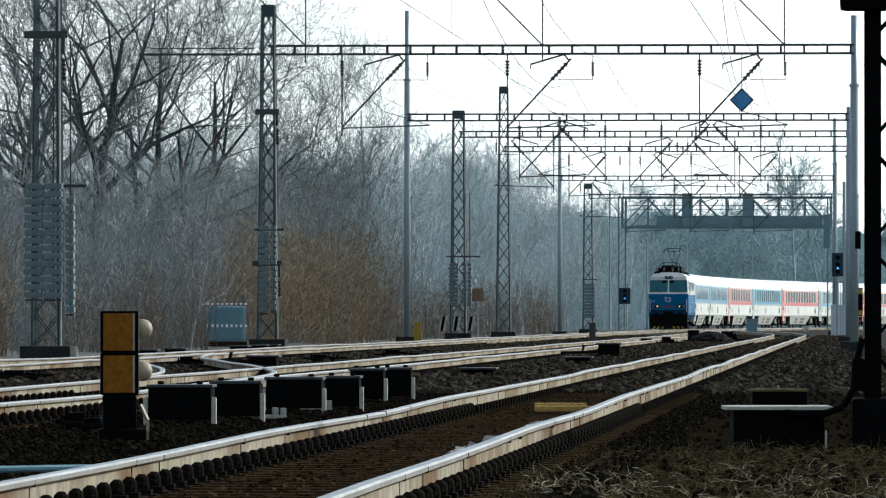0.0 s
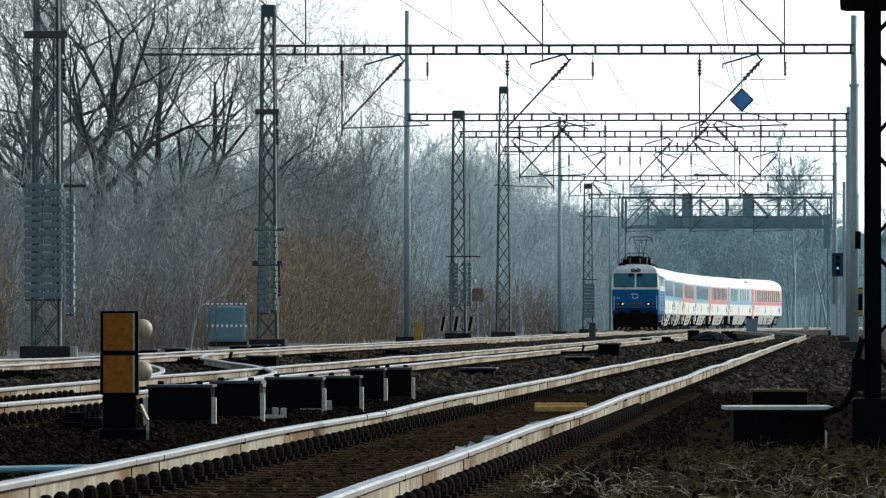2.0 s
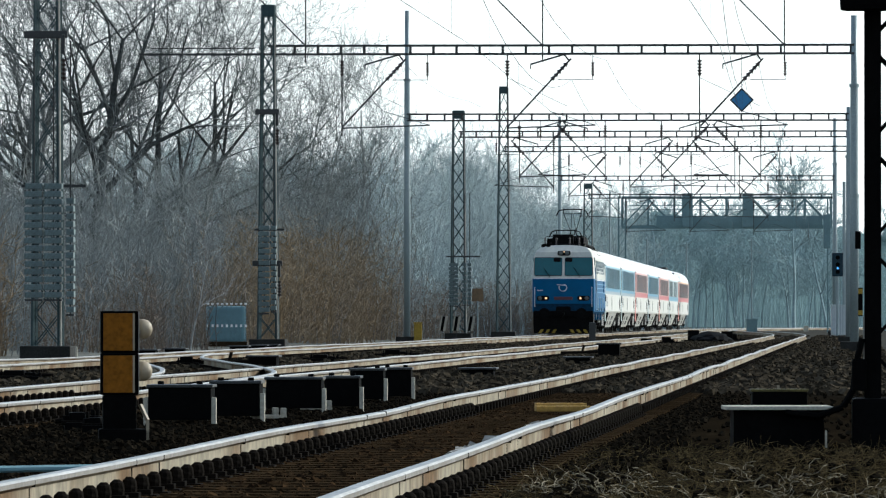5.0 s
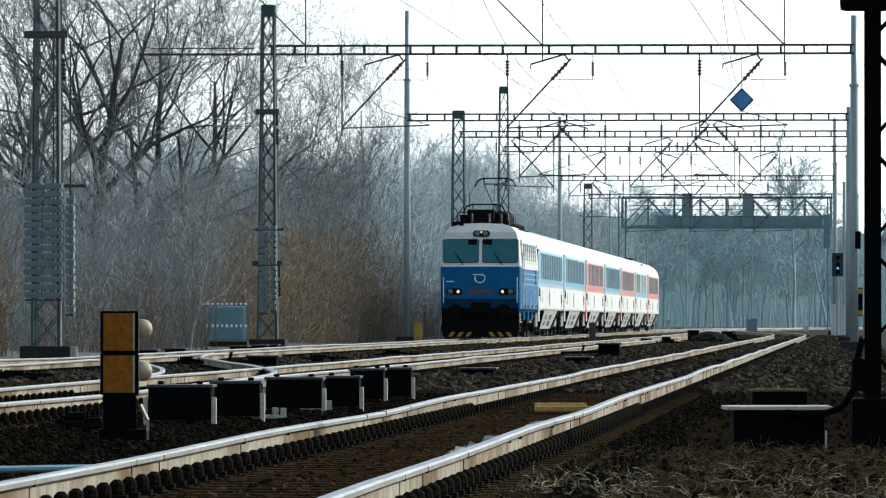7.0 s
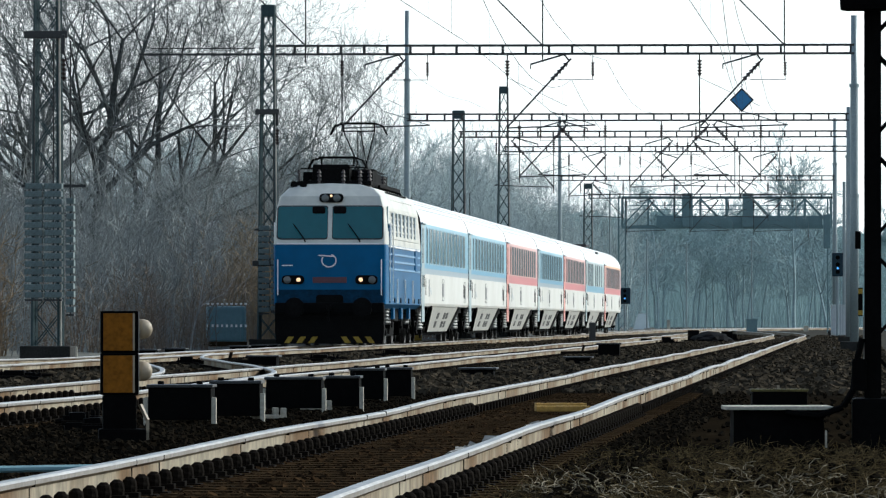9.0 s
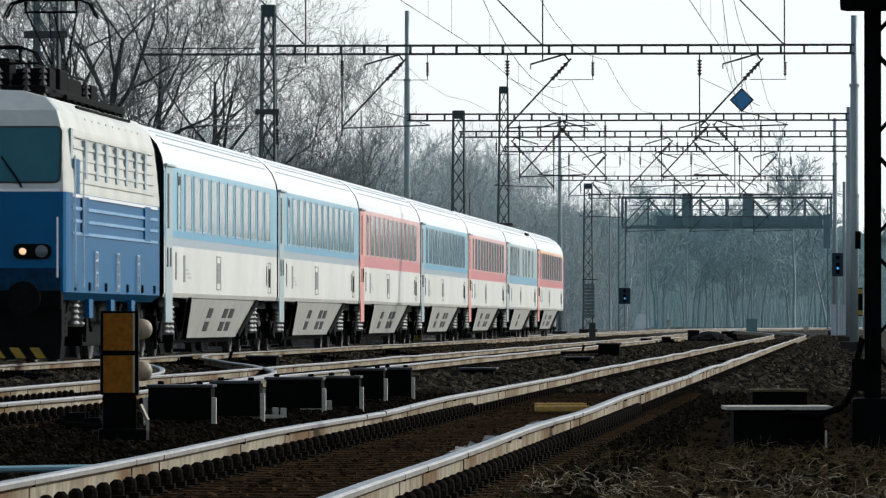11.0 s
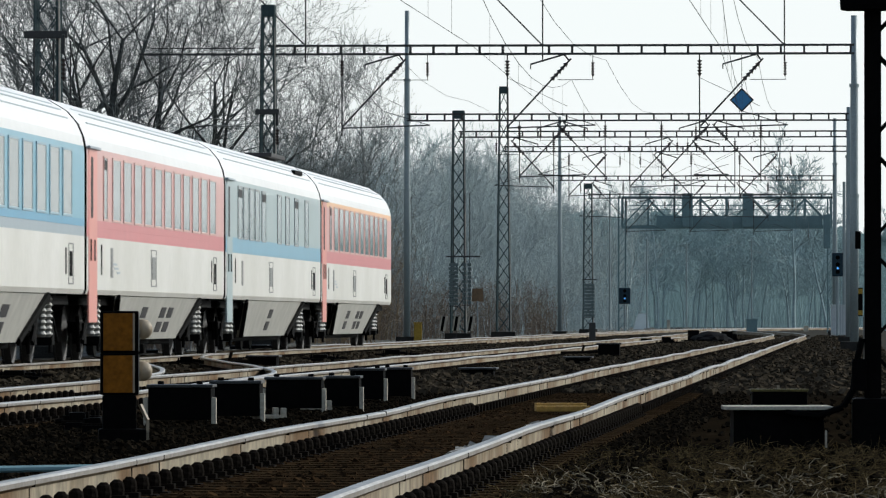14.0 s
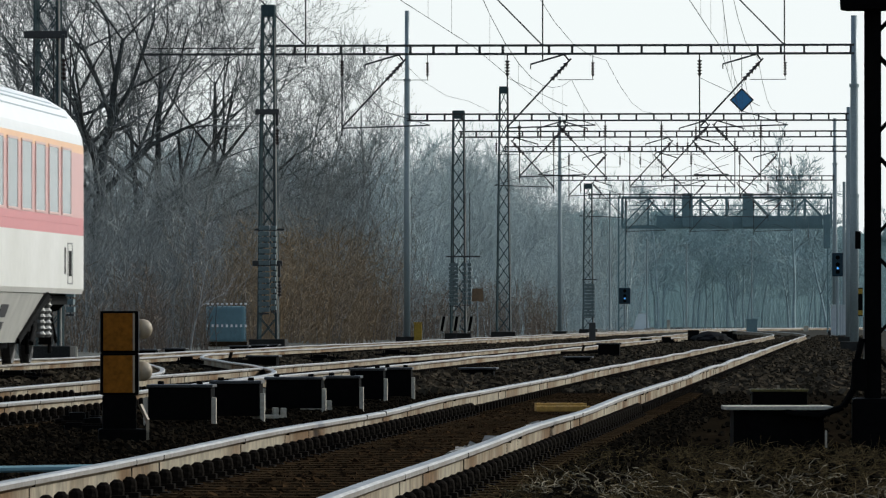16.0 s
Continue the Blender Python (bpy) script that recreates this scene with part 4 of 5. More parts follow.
def locomotive():
    top = thing("locomotive", Matrix.Identity(4), "blue and cream electric locomotive with raised rear pantograph", "locomotive")
    bm = bmesh.new()
    rings = []
    for d, k in ((0.0, 0.975), (0.08, 1.0), (0.3, 1.01), (2.0, 1.0), (8.0, 1.0), (13.9, 1.0), (15.6, 1.0), (15.9, 0.96)):
        sec = loco_section(k)
        front = d < 1.0
        rings.append([bm.verts.new((x, -7.95 + d + (loco_rake(z) if front else (-loco_rake(z) if d > 15 else 0)), z)) for x, z in sec])
    n = len(rings[0])

    def colour(z):
        return 0 if z < 2.7 else (1 if z < 4.0 else 1)
    for a, b in zip(rings, rings[1:]):
        for i in range(n):
            fc = bm.faces.new((a[i], b[i], b[(i + 1) % n], a[(i + 1) % n]))
            fc.material_index = colour((a[i].co.z + a[(i + 1) % n].co.z) / 2)
    for ring in (rings[0], rings[-1]):
        m = (n - 1) // 2
        for i in range(m):
            j = n - 1 - i
            vs = [ring[i], ring[i + 1], ring[j - 1], ring[j]]
            vs = list(dict.fromkeys(vs))
            if len(vs) >= 3:
                fc = bm.faces.new(vs)
                fc.material_index = colour((ring[i].co.z + ring[i + 1].co.z) / 2)
    bmesh.ops.recalc_face_normals(bm, faces=bm.faces[:])
    part("body", bm, [LOCO_BLUE, LOCO_CREAM], top)

    def on_front(x0, x1, z0, z1, out=0.02, thick=0.03, r=0.0):
        """A plate that lies on the raked front."""
        bm = bmesh.new()
        if r:
            pts = []
            for cx, cz, a0 in ((x1 - r, z0 + r, -90), (x1 - r, z1 - r, 0), (x0 + r, z1 - r, 90), (x0 + r, z0 + r, 180)):
                pts += [(cx + r * math.cos(radians(a0 + a)), cz + r * math.sin(radians(a0 + a))) for a in (0, 30, 60, 90)]
        else:
            pts = [(x0, z0), (x1, z0), (x1, z1), (x0, z1)]
        f = [bm.verts.new((x, -7.95 + loco_rake(z) - out, z)) for x, z in pts]
        g = [bm.verts.new((x, -7.95 + loco_rake(z) - out + thick, z)) for x, z in pts]
        bm.faces.new(f); bm.faces.new(g[::-1])
        for i in range(len(pts)):
            bm.faces.new((f[i], g[i], g[(i + 1) % len(pts)], f[(i + 1) % len(pts)]))
        bmesh.ops.recalc_face_normals(bm, faces=bm.faces[:])
        return bm
    for x0, x1 in ((-1.39, -0.07), (0.07, 1.39)):
        fr = part("windscreen", on_front(x0 - 0.03, x1 + 0.03, 2.83, 3.74, 0.012, 0.03, 0.1), RUBBER, top, "black-framed tinted windscreen")
        part("pane", on_front(x0, x1, 2.86, 3.71, 0.02, 0.03, 0.08), CAB_GLASS, fr)
        part("sun_visor", on_front((x0 + x1) / 2 + (0.25 if x0 < 0 else -0.65), (x0 + x1) / 2 + (0.6 if x0 < 0 else -0.3), 3.52, 3.71, 0.026, 0.03, 0.05), UNDER, fr)
        xa = x0 + 0.42
        part("wiper", bars(((xa, -7.99, 3.25), (xa + 0.28, -8.0, 2.86)), ((xa + 0.28, -8.0, 2.86), (xa + 0.32, -7.98, 2.76)), r=0.02), UNDER, top)
    part("waist_line", on_front(-1.41, 1.41, 2.7, 2.745, 0.012), WHITE, top)
    part("centre_pillar", on_front(-0.055, 0.055, 2.8, 3.8, 0.03), LOCO_CREAM, top)
    lamp = part("top_lamp", on_front(-0.3, 0.34, 3.82, 4.06, 0.06, 0.1, 0.1), UNDER, top)
    for x, mt in ((-0.14, LAMP_OFF), (0.17, LAMP_OFF)):
        o = part("lens", turned([(0.1, 0), (0.1, 0.03), (0.05, 0.05)], 14), mt, lamp)
        o.matrix_basis = pose(x, -7.95 + loco_rake(3.94) - 0.07, 3.94, 90)
    o = part("bulb", turned([(0.035, 0), (0.03, 0.03)], 10), LAMP_WARM, lamp)
    o.matrix_basis = pose(0.02, -7.95 + loco_rake(3.98) - 0.08, 4.0, 90)
    for sx in (-1, 1):
        cl = part("headlight", on_front(sx * 0.98 - 0.3, sx * 0.98 + 0.3, 1.64, 1.88, 0.04, 0.08, 0.1), UNDER, top)
        for dx, mt in ((-0.15, LAMP_OFF), (0.15, LAMP_WARM)):
            o = part("lens", turned([(0.1 if mt is LAMP_OFF else 0.055, 0), (0.1 if mt is LAMP_OFF else 0.055, 0.03), (0.03, 0.05)], 14), mt, cl)
            o.matrix_basis = pose(sx * 0.98 - sx * dx, -8.0, 1.76, 90)
    part("number_plate", on_front(-0.45, 0.45, 1.68, 1.83, 0.03), DARK_RED, top)
    em = bmesh.new()                          # plain ring emblem with a bar
    for k in range(14):
        a0, a1 = math.radians(-210 + k * 20), math.radians(-190 + k * 20)
        tube(em, (-0.02 + 0.19 * math.cos(a0), -7.975, 2.27 + 0.17 * math.sin(a0)), (-0.02 + 0.19 * math.cos(a1), -7.975, 2.27 + 0.17 * math.sin(a1)), 0.022, None, 4)
    tube(em, (-0.3, -7.975, 2.41), (0.12, -7.975, 2.38), 0.022, None, 4)
    part("emblem", em, WHITE, top)
    part("front_mark", on_front(-1.28, -0.98, 2.13, 2.155, 0.012), WHITE, top)
    part("coupling_socket", on_front(-0.36, 0.36, 0.98, 1.36, 0.07, 0.1, 0.08), UNDER, top)
    part("front_apron", on_front(-1.42, 1.42, 0.9, 1.5, 0.016), material("sooty_blue_apron", (0.003, 0.03, 0.065), 0.7, 0, 0.3, 2, 12, 0.0, spec=0.1), top, "dark blue plate over the lower front")
    part("front_sill", B((0, -7.94, 1.0, 2.9, 0.3, 0.3), bevel=0.04), UNDER, top)
    for sx in (-0.9, 0.9):
        b = part("buffer", turned([(0.13, 0), (0.13, 0.35), (0.09, 0.36), (0.09, 0.5), (0.27, 0.52), (0.27, 0.57)], 16), UNDER, top)
        b.matrix_basis = pose(sx, -8.0, 1.02, 90)
    part("coupler", B((0, -8.25, 1.0, 0.12, 0.5, 0.14), (0, -8.45, 0.85, 0.07, 0.07, 0.4), bevel=0.02), UNDER, top)
    pl = part("snow_plough", prism([(-1.42, 0.06), (1.42, 0.06), (1.45, 0.4), (1.45, 0.95), (-1.45, 0.95), (-1.45, 0.4)], -8.05, -7.6), UNDER, top)
    for sx in (-1, 1):
        for j in range(3):
            q = prism([(sx * (0.42 + 0.32 * j), 0.08), (sx * (0.57 + 0.32 * j), 0.08), (sx * (0.45 + 0.32 * j), 0.25), (sx * (0.3 + 0.32 * j), 0.25)], -8.06, -8.045)
            part("warning_stripe", q, YELLOW, pl)
        part("hand_rail", bars(((sx * 1.38, -8.02, 1.35), (sx * 1.38, -8.02, 2.3)), r=0.018), WHITE, top)
        part("step", B((sx * 1.3, -7.4, 0.45, 0.3, 0.4, 0.05), (sx * 1.3, -7.4, 0.75, 0.3, 0.4, 0.05)), UNDER, top)
    for s in (-1, 1):
        # ribbed sides, grilles and hatches
        for z in (2.06, 2.26, 2.46, 2.66):
            part("side_rib", B((s * 1.505, 0, z, 0.04, 14.2, 0.05)), RIB_BLUE if z < 2.6 else WHITE, top)
        for z in (2.9, 3.08, 3.26, 3.44, 3.62):
            part("side_rib", B((s * (1.505 - (z - 2.76) * 0.06), 0, z, 0.04, 13.2, 0.05)), LOCO_CREAM, top)
        for y in (-4.9, -3.2, -1.6, 0.1, 1.7, 3.4, 5.0):
            part("side_window", B((s * 1.49, y, 3.27, 0.05, 0.34, 0.62), bevel=0.015), STRIPE_GREY, top)
        for y in (-5.2, 5.2):
            part("grille", B((s * 1.51, y, 2.36, 0.04, 1.0, 0.6)), LOCO_BLUE, top)
        part("cab_door", B((s * 1.505, -6.35, 2.2, 0.03, 0.7, 2.1), bevel=0.01), LOCO_BLUE, top)
        part("cab_window", B((s * 1.475, -6.9, 3.3, 0.03, 0.34, 0.85), bevel=0.01), CAB_GLASS, top)
        for y in (-7.0, -5.7):
            part("hand_rail", bars(((s * 1.55, y, 1.2), (s * 1.55, y, 3.3)), r=0.018), WHITE, top)
        for y in (-3.5, 0.0, 3.5):
            ld = bars(((s * 1.53, y - 0.18, 1.15), (s * 1.53, y - 0.18, 1.8)), ((s * 1.53, y + 0.18, 1.15), (s * 1.53, y + 0.18, 1.8)), r=0.016)
            for z in (1.25, 1.45, 1.65, 1.79):
                tube(ld, (s * 1.53, y - 0.18, z), (s * 1.53, y + 0.18, z), 0.014, None, 4)
            part("foot_ladder", ld, WHITE, top)
            part("drop_panel", prism([(-0.04, 0.0), (0.04, 0.0), (0.04, 0.3), (-0.04, 0.3)], y - 0.3, y + 0.3), LOCO_BLUE, top).matrix_basis = Matrix.Translation((s * 1.4, 0, 0.72))
        for y in (-6.6, -4.4, -1.8, 1.8, 4.4, 6.6):
            part("sand_lid", B((s * 1.5, y, 1.22, 0.06, 0.16, 0.14), bevel=0.02), UNDER, top)
    part("underframe", B((0, 0, 0.85, 2.4, 14.6, 0.4), (0, 0, 0.5, 2.2, 3.2, 0.5), bevel=0.04), UNDER, top)
    for y in (-4.15, 4.15):
        bogie(top, y, 3.2, 0.625, 1.18)
    # roof gear
    part("roof_walk", B((0, 0, 4.36, 2.0, 12.6, 0.12), bevel=0.03), UNDER, top)
    for x, y, z, a, b, c in ((-0.1, -5.6, 4.62, 1.0, 0.9, 0.5), (0.75, -5.2, 4.5, 0.5, 0.9, 0.45), (-0.7, -4.8, 4.48, 0.4, 1.4, 0.4), (0.3, -2.6, 4.55, 1.2, 1.2, 0.5), (0, 0, 4.5, 1.6, 2.2, 0.45), (0.2, 3.2, 4.5, 1.2, 1.0, 0.45)):
        part("roof_box", B((x, y, z, a, b, c), bevel=0.05), UNDER, top)
    for x, y in ((-0.95, -6.2), (-0.4, -6.3), (0.25, -6.3), (0.95, -6.2), (0.7, -6.35), (-0.7, -3.6), (0.8, -3.6), (0.8, 1.8), (-0.8, 1.8)):
        part("insulator", insulator(bmesh.new(), (x, y, 4.22), (x, y, 4.72), 0.07), PORCELAIN, top)
    part("busbar", bars(((-0.9, -6.2, 4.75), (0.9, -6.2, 4.78)), ((0.8, -6.2, 4.76), (0.8, 2, 4.76)), r=0.025), UNDER, top)
    for x in (-0.75, -1.0):
        h = part("horn", turned([(0.03, 0), (0.035, 0.25), (0.1, 0.42)], 12), UNDER, top)
        h.matrix_basis = pose(x, -6.9, 4.3, 90)
    pantograph(top, -4.9, False)
    pantograph(top, 3.6, True)
    for s in (-1, 1):
        lat = bmesh.new()                      # slanting resistor louvres on the roof's shoulder
        for j in range(9):
            tube(lat, (s * 1.02, -3.8 + j * 1.1, 4.3), (s * 1.36, -3.8 + j * 1.1, 3.92), 0.035, None, 4)
        tube(lat, (s * 1.05, -3.8, 4.32), (s * 1.05, 5.0, 4.32), 0.04, None, 4)
        tube(lat, (s * 1.22, -3.8, 4.15), (s * 1.22, 5.0, 4.15), 0.03, None, 4)
        part("roof_louvre", lat, UNDER, top)
    return top


def build_train():
    cars = [(locomotive(), 7.45)]
    blue = coach("blue", "white railway coach with pale blue window band and grey roof")
    red = coach("red", "white railway coach with pale red window band and grey roof")
    grey = coach("grey", "white railway coach with blue-grey window band and blue stripe")
    last = coach("last", "white and red last coach with faded orange cantrail")
    order = [blue, copy_thing(blue, Matrix.Identity(4)), red, copy_thing(blue, Matrix.Identity(4)), copy_thing(red, Matrix.Identity(4)), grey, last]
    return cars + [(c, 16.74 + 13.2 + 26.4 * i) for i, c in enumerate(order)]


CARS = build_train()
SPEED = 39.66
# ---------------------------------------------------------------- near things
AMBER = material("amber_cover_plate", (0.2, 0.075, 0.006), 0.8, 0, 0.25, 6, 30, 0.05, spec=0.12)
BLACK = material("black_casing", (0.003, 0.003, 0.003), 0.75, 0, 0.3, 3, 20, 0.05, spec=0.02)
CREAM = material("pale_hood_paint", (0.27, 0.22, 0.15), 0.6, 0, 0.1, 3, 20, 0.05)
WOOD_YELLOW = material("yellow_board", (0.42, 0.24, 0.04), 0.7, 0, 0.25, 4, 30, 0.2)
SLAB = material("pale_concrete_slab", (0.4, 0.37, 0.3), 0.8, 0, 0.2, 4, 40, 0.2)
SIGN_BLUE = material("blue_sign", (0.02, 0.19, 0.42), 0.4, 0, 0.06, 3, 10, 0.0)
WEIGHT = material("grey_green_cast_weight", (0.11, 0.15, 0.152), 0.7, 0.0, 0.25, 2, 20, 0.1, island=0.15)
STRAW = material("dry_straw", (0.13, 0.095, 0.045), 0.9, 0, 0.4, 2, 20, 0.0, second=(0.05, 0.037, 0.02), island=0.7, spec=0.0)
STONE = material("dark_ballast_stone", (0.0105, 0.0083, 0.0055), 0.9, 0, 0.4, 3, 25, 0.2, second=(0.007, 0.006, 0.0045), island=0.85, spec=0.0)
PLASTIC = material("grey_blue_plastic", (0.12, 0.23, 0.27), 0.45, 0, 0.1, 2, 10, 0.0)
LENS_BLUE = material("lit_blue_lens", (0.12, 0.42, 1.0), 0.3, 0, 0.0, 1, 1, 0.0, emit=1.1)
# Black heads; the blue tint is distance haze put into the colour.
HAZED_HEAD = material("blue_black_signal_head", (0.008, 0.026, 0.04), 0.5, 0, 0.2, 3, 20, 0.0, spec=0.2)
PALE_CABINET = material("pale_bluish_cabinet", (0.6, 0.68, 0.7), 0.5, 0, 0.08, 2, 15, 0.0)
CABINET = material("pale_grey_cabinet", (0.4, 0.44, 0.46), 0.5, 0.1, 0.12, 2, 15, 0.05)

# Dark steel painted pale blue-grey, as haze over the distance would show it.
HAZED_STEEL = material("blue_grey_bridge_paint", (0.125, 0.2, 0.215), 0.6, 0.0, 0.15, 0.8, 15, 0.0, spec=0.3)


def dwarf_signal():
    """Seen from behind: two stacked housings with amber covers, hoods to the far side."""
    y = 52.0
    top = thing("dwarf_signal", pose(-2.31, y, -0.06, 0, 0, 4), "low two-lamp shunting signal with amber rear covers", "railway signal")
    part("foot", B((0, 0, 0.04, 0.24, 0.2, 0.32), (0.02, 0, -0.1, 0.34, 0.3, 0.12), bevel=0.02), BLACK, top)
    for z0 in (0.2, 0.5):
        h = part("housing", B((0, 0, z0 + 0.15, 0.27, 0.2, 0.3), bevel=0.012), BLACK, top)
        part("cover", B((-0.01, -0.104, z0 + 0.15, 0.215, 0.014, 0.265), bevel=0.005), AMBER, h)
        part("cover_lip", B((0.1, -0.108, z0 + 0.15, 0.014, 0.016, 0.265)), CREAM, h)
        # Sunlight on the right face is painted as a pale plate.
        part("side_plate", B((0.137, -0.01, z0 + 0.15, 0.006, 0.19, 0.28)), CONCRETE, h)
        hood = turned([(0.07, 0), (0.072, 0.035), (0.062, 0.068), (0.038, 0.09), (0.01, 0.098)], 16)
        hood.transform(Matrix.Translation((0.138, 0, z0 + 0.17)) @ Matrix.Rotation(math.pi / 2, 4, "Y"))
        part("hood", hood, CREAM, h, smooth=True)
    part("bracket", bars(((0.15, 0, 0.13), (0.2, -0.05, 0.02)), ((0.2, -0.05, 0.02), (0.2, -0.05, -0.12)), r=0.016, n=4), CREAM, top)


def cable_boxes():
    """A row of dark boxes on pale end posts between the tracks."""
    rows = [(60.5, -2.17, 0.52, 0.27), (63.0, -1.78, 0.42, 0.28), (68.5, -1.39, 0.52, 0.27), (70.0, -0.96, 0.33, 0.27), (76.5, -0.79, 0.35, 0.3), (79.5, -0.5, 0.32, 0.29)]
    for y, x, w, h in rows:
        z = -0.2
        top = thing("cable_box", pose(x, y, z, 0, 0, -2), "black steel cable box on pale concrete end posts", "cable box", "cable boxes between the tracks")
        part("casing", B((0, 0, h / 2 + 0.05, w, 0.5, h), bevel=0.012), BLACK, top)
        part("lid", B((0, 0, h + 0.06, w + 0.03, 0.54, 0.025), bevel=0.006), IRON, top)
        for k in (-0.34, 0.28):
            part("lifting_lug", B((k * w, 0.05, h + 0.085, 0.05, 0.07, 0.03), bevel=0.008), BLACK, top)
        for s in (-1, 1):
            part("end_post", B((s * (w / 2 + 0.022), -0.2, h / 2 - 0.02, 0.04, 0.08, h - 0.03), bevel=0.006), SLAB, top)
    # rods and low clutter beside them
    for x, y, w in ((-1.55, 63.3, 0.25), (-1.5, 63.0, 0.3), (-1.2, 69.0, 0.3)):
        top = thing("iron_bracket", pose(x, y, -0.2, 0, 0, 10), "rusty pale iron bracket lying beside the cable boxes", "bracket", "iron brackets")
        part("arm", B((0, 0, 0.04, w, 0.05, 0.03), (w / 2 - 0.03, 0, 0.07, 0.05, 0.06, 0.09), bevel=0.008), SLAB, top)


def point_machine(c, y, w, h, label, lugs=True):
    top = thing("point_machine", across(c, y, -0.2), label, "point machine", "point machines")
    part("casing", B((0, 0, h / 2, w, 0.7, h), bevel=0.02), BLACK, top)
    part("lid", B((0, 0, h + 0.01, w + 0.1, 0.78, 0.03), bevel=0.01), IRON, top)
    if lugs:
        part("foot", B((0, 0.3, 0.03, w + 0.4, 0.12, 0.08), (0, -0.3, 0.03, w + 0.4, 0.12, 0.08), bevel=0.01), RUST, top)
        part("rod", bars(((-w / 2 - 0.9, 0, 0.12), (-w / 2, 0, 0.14)), ((-w / 2 - 0.4, 0.1, 0.1), (-w / 2 - 0.35, 0.1, 0.3)), r=0.03, n=6), RUST, top)


def point_gear(x, y, w, h, turn):
    """Slide chair, stretcher rod and bolts of a switch: a low dark clump."""
    top = thing("point_gear", pose(x, y, -0.19, 0, 0, turn), "greasy black iron gear of a rail switch on the ballast", "point gear", "iron gear of the switches")
    part("bed_plate", B((0, 0, 0.03, w, 0.45, 0.06), bevel=0.01), BLACK, top)
    part("lock_box", B((-w * 0.12, 0, 0.03 + h / 2, w * 0.5, 0.3, h), (w * 0.22, 0.05, 0.03 + h * 0.36, w * 0.22, 0.24, h * 0.7), bevel=0.025), BLACK, top)
    part("stretcher_rod", bars(((-w * 0.75, 0.1, 0.07), (w * 0.8, 0.05, 0.08)), ((-w * 0.6, -0.14, 0.06), (w * 0.35, -0.14, 0.06)), r=0.02, n=6), RUST, top)
    for k in (-0.42, 0.36, 0.5):
        part("bolt", turned([(0.03, 0), (0.035, 0.06), (0.016, 0.065), (0.016, 0.11)], 6), BLACK, top).matrix_basis = Matrix.Translation((w * k, -0.12, 0.05))


def shaft_box():
    top = thing("cable_shaft", pose(2.3, 50.2, -0.25), "cable shaft with a pale cover slab, shadow painted as black walls", "cable shaft")
    # Black walls hold the shadow beneath and around the slab in their colour.
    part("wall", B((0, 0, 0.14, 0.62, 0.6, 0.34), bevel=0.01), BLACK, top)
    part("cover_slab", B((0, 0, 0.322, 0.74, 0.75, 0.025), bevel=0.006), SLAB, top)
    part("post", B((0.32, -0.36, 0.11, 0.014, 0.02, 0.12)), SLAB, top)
    box = thing("junction_box", pose(2.3, 51.2, -0.25), "black junction box with a yellowish lid edge", "junction box")
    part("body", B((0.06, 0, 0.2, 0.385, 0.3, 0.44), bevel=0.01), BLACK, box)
    part("lid", B((0.06, 0, 0.432, 0.4, 0.32, 0.018), bevel=0.004), material("mossy_lid", (0.09, 0.075, 0.018), 0.8, 0, 0.3, 8, 50, 0.2), box)
    part("stub", bars(((0.05, -0.15, 0.44), (0.05, -0.15, 0.47)), r=0.012), CREAM, box)


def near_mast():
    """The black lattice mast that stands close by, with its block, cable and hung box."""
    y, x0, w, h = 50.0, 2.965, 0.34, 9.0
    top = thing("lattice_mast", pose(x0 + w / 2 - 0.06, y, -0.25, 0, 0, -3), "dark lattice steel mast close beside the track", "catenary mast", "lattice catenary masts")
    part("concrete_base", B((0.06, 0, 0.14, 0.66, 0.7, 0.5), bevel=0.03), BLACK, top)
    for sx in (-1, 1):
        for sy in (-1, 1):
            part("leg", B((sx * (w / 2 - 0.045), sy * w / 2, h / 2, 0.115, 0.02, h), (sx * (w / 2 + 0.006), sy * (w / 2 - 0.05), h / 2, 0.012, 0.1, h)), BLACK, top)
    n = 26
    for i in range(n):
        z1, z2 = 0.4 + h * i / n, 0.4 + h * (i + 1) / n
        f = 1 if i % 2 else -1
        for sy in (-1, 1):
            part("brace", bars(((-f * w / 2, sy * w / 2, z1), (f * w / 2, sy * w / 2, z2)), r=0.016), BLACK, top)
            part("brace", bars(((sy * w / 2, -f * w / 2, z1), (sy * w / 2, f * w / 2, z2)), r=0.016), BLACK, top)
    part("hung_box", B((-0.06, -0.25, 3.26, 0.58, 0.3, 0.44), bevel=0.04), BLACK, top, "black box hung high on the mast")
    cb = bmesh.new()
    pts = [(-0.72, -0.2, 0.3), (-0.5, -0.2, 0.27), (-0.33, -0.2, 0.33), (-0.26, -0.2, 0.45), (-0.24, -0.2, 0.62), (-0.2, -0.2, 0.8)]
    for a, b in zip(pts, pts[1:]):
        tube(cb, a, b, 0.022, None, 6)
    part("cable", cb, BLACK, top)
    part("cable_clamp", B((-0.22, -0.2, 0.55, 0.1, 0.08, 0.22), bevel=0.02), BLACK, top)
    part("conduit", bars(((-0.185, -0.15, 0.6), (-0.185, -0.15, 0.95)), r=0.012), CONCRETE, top)


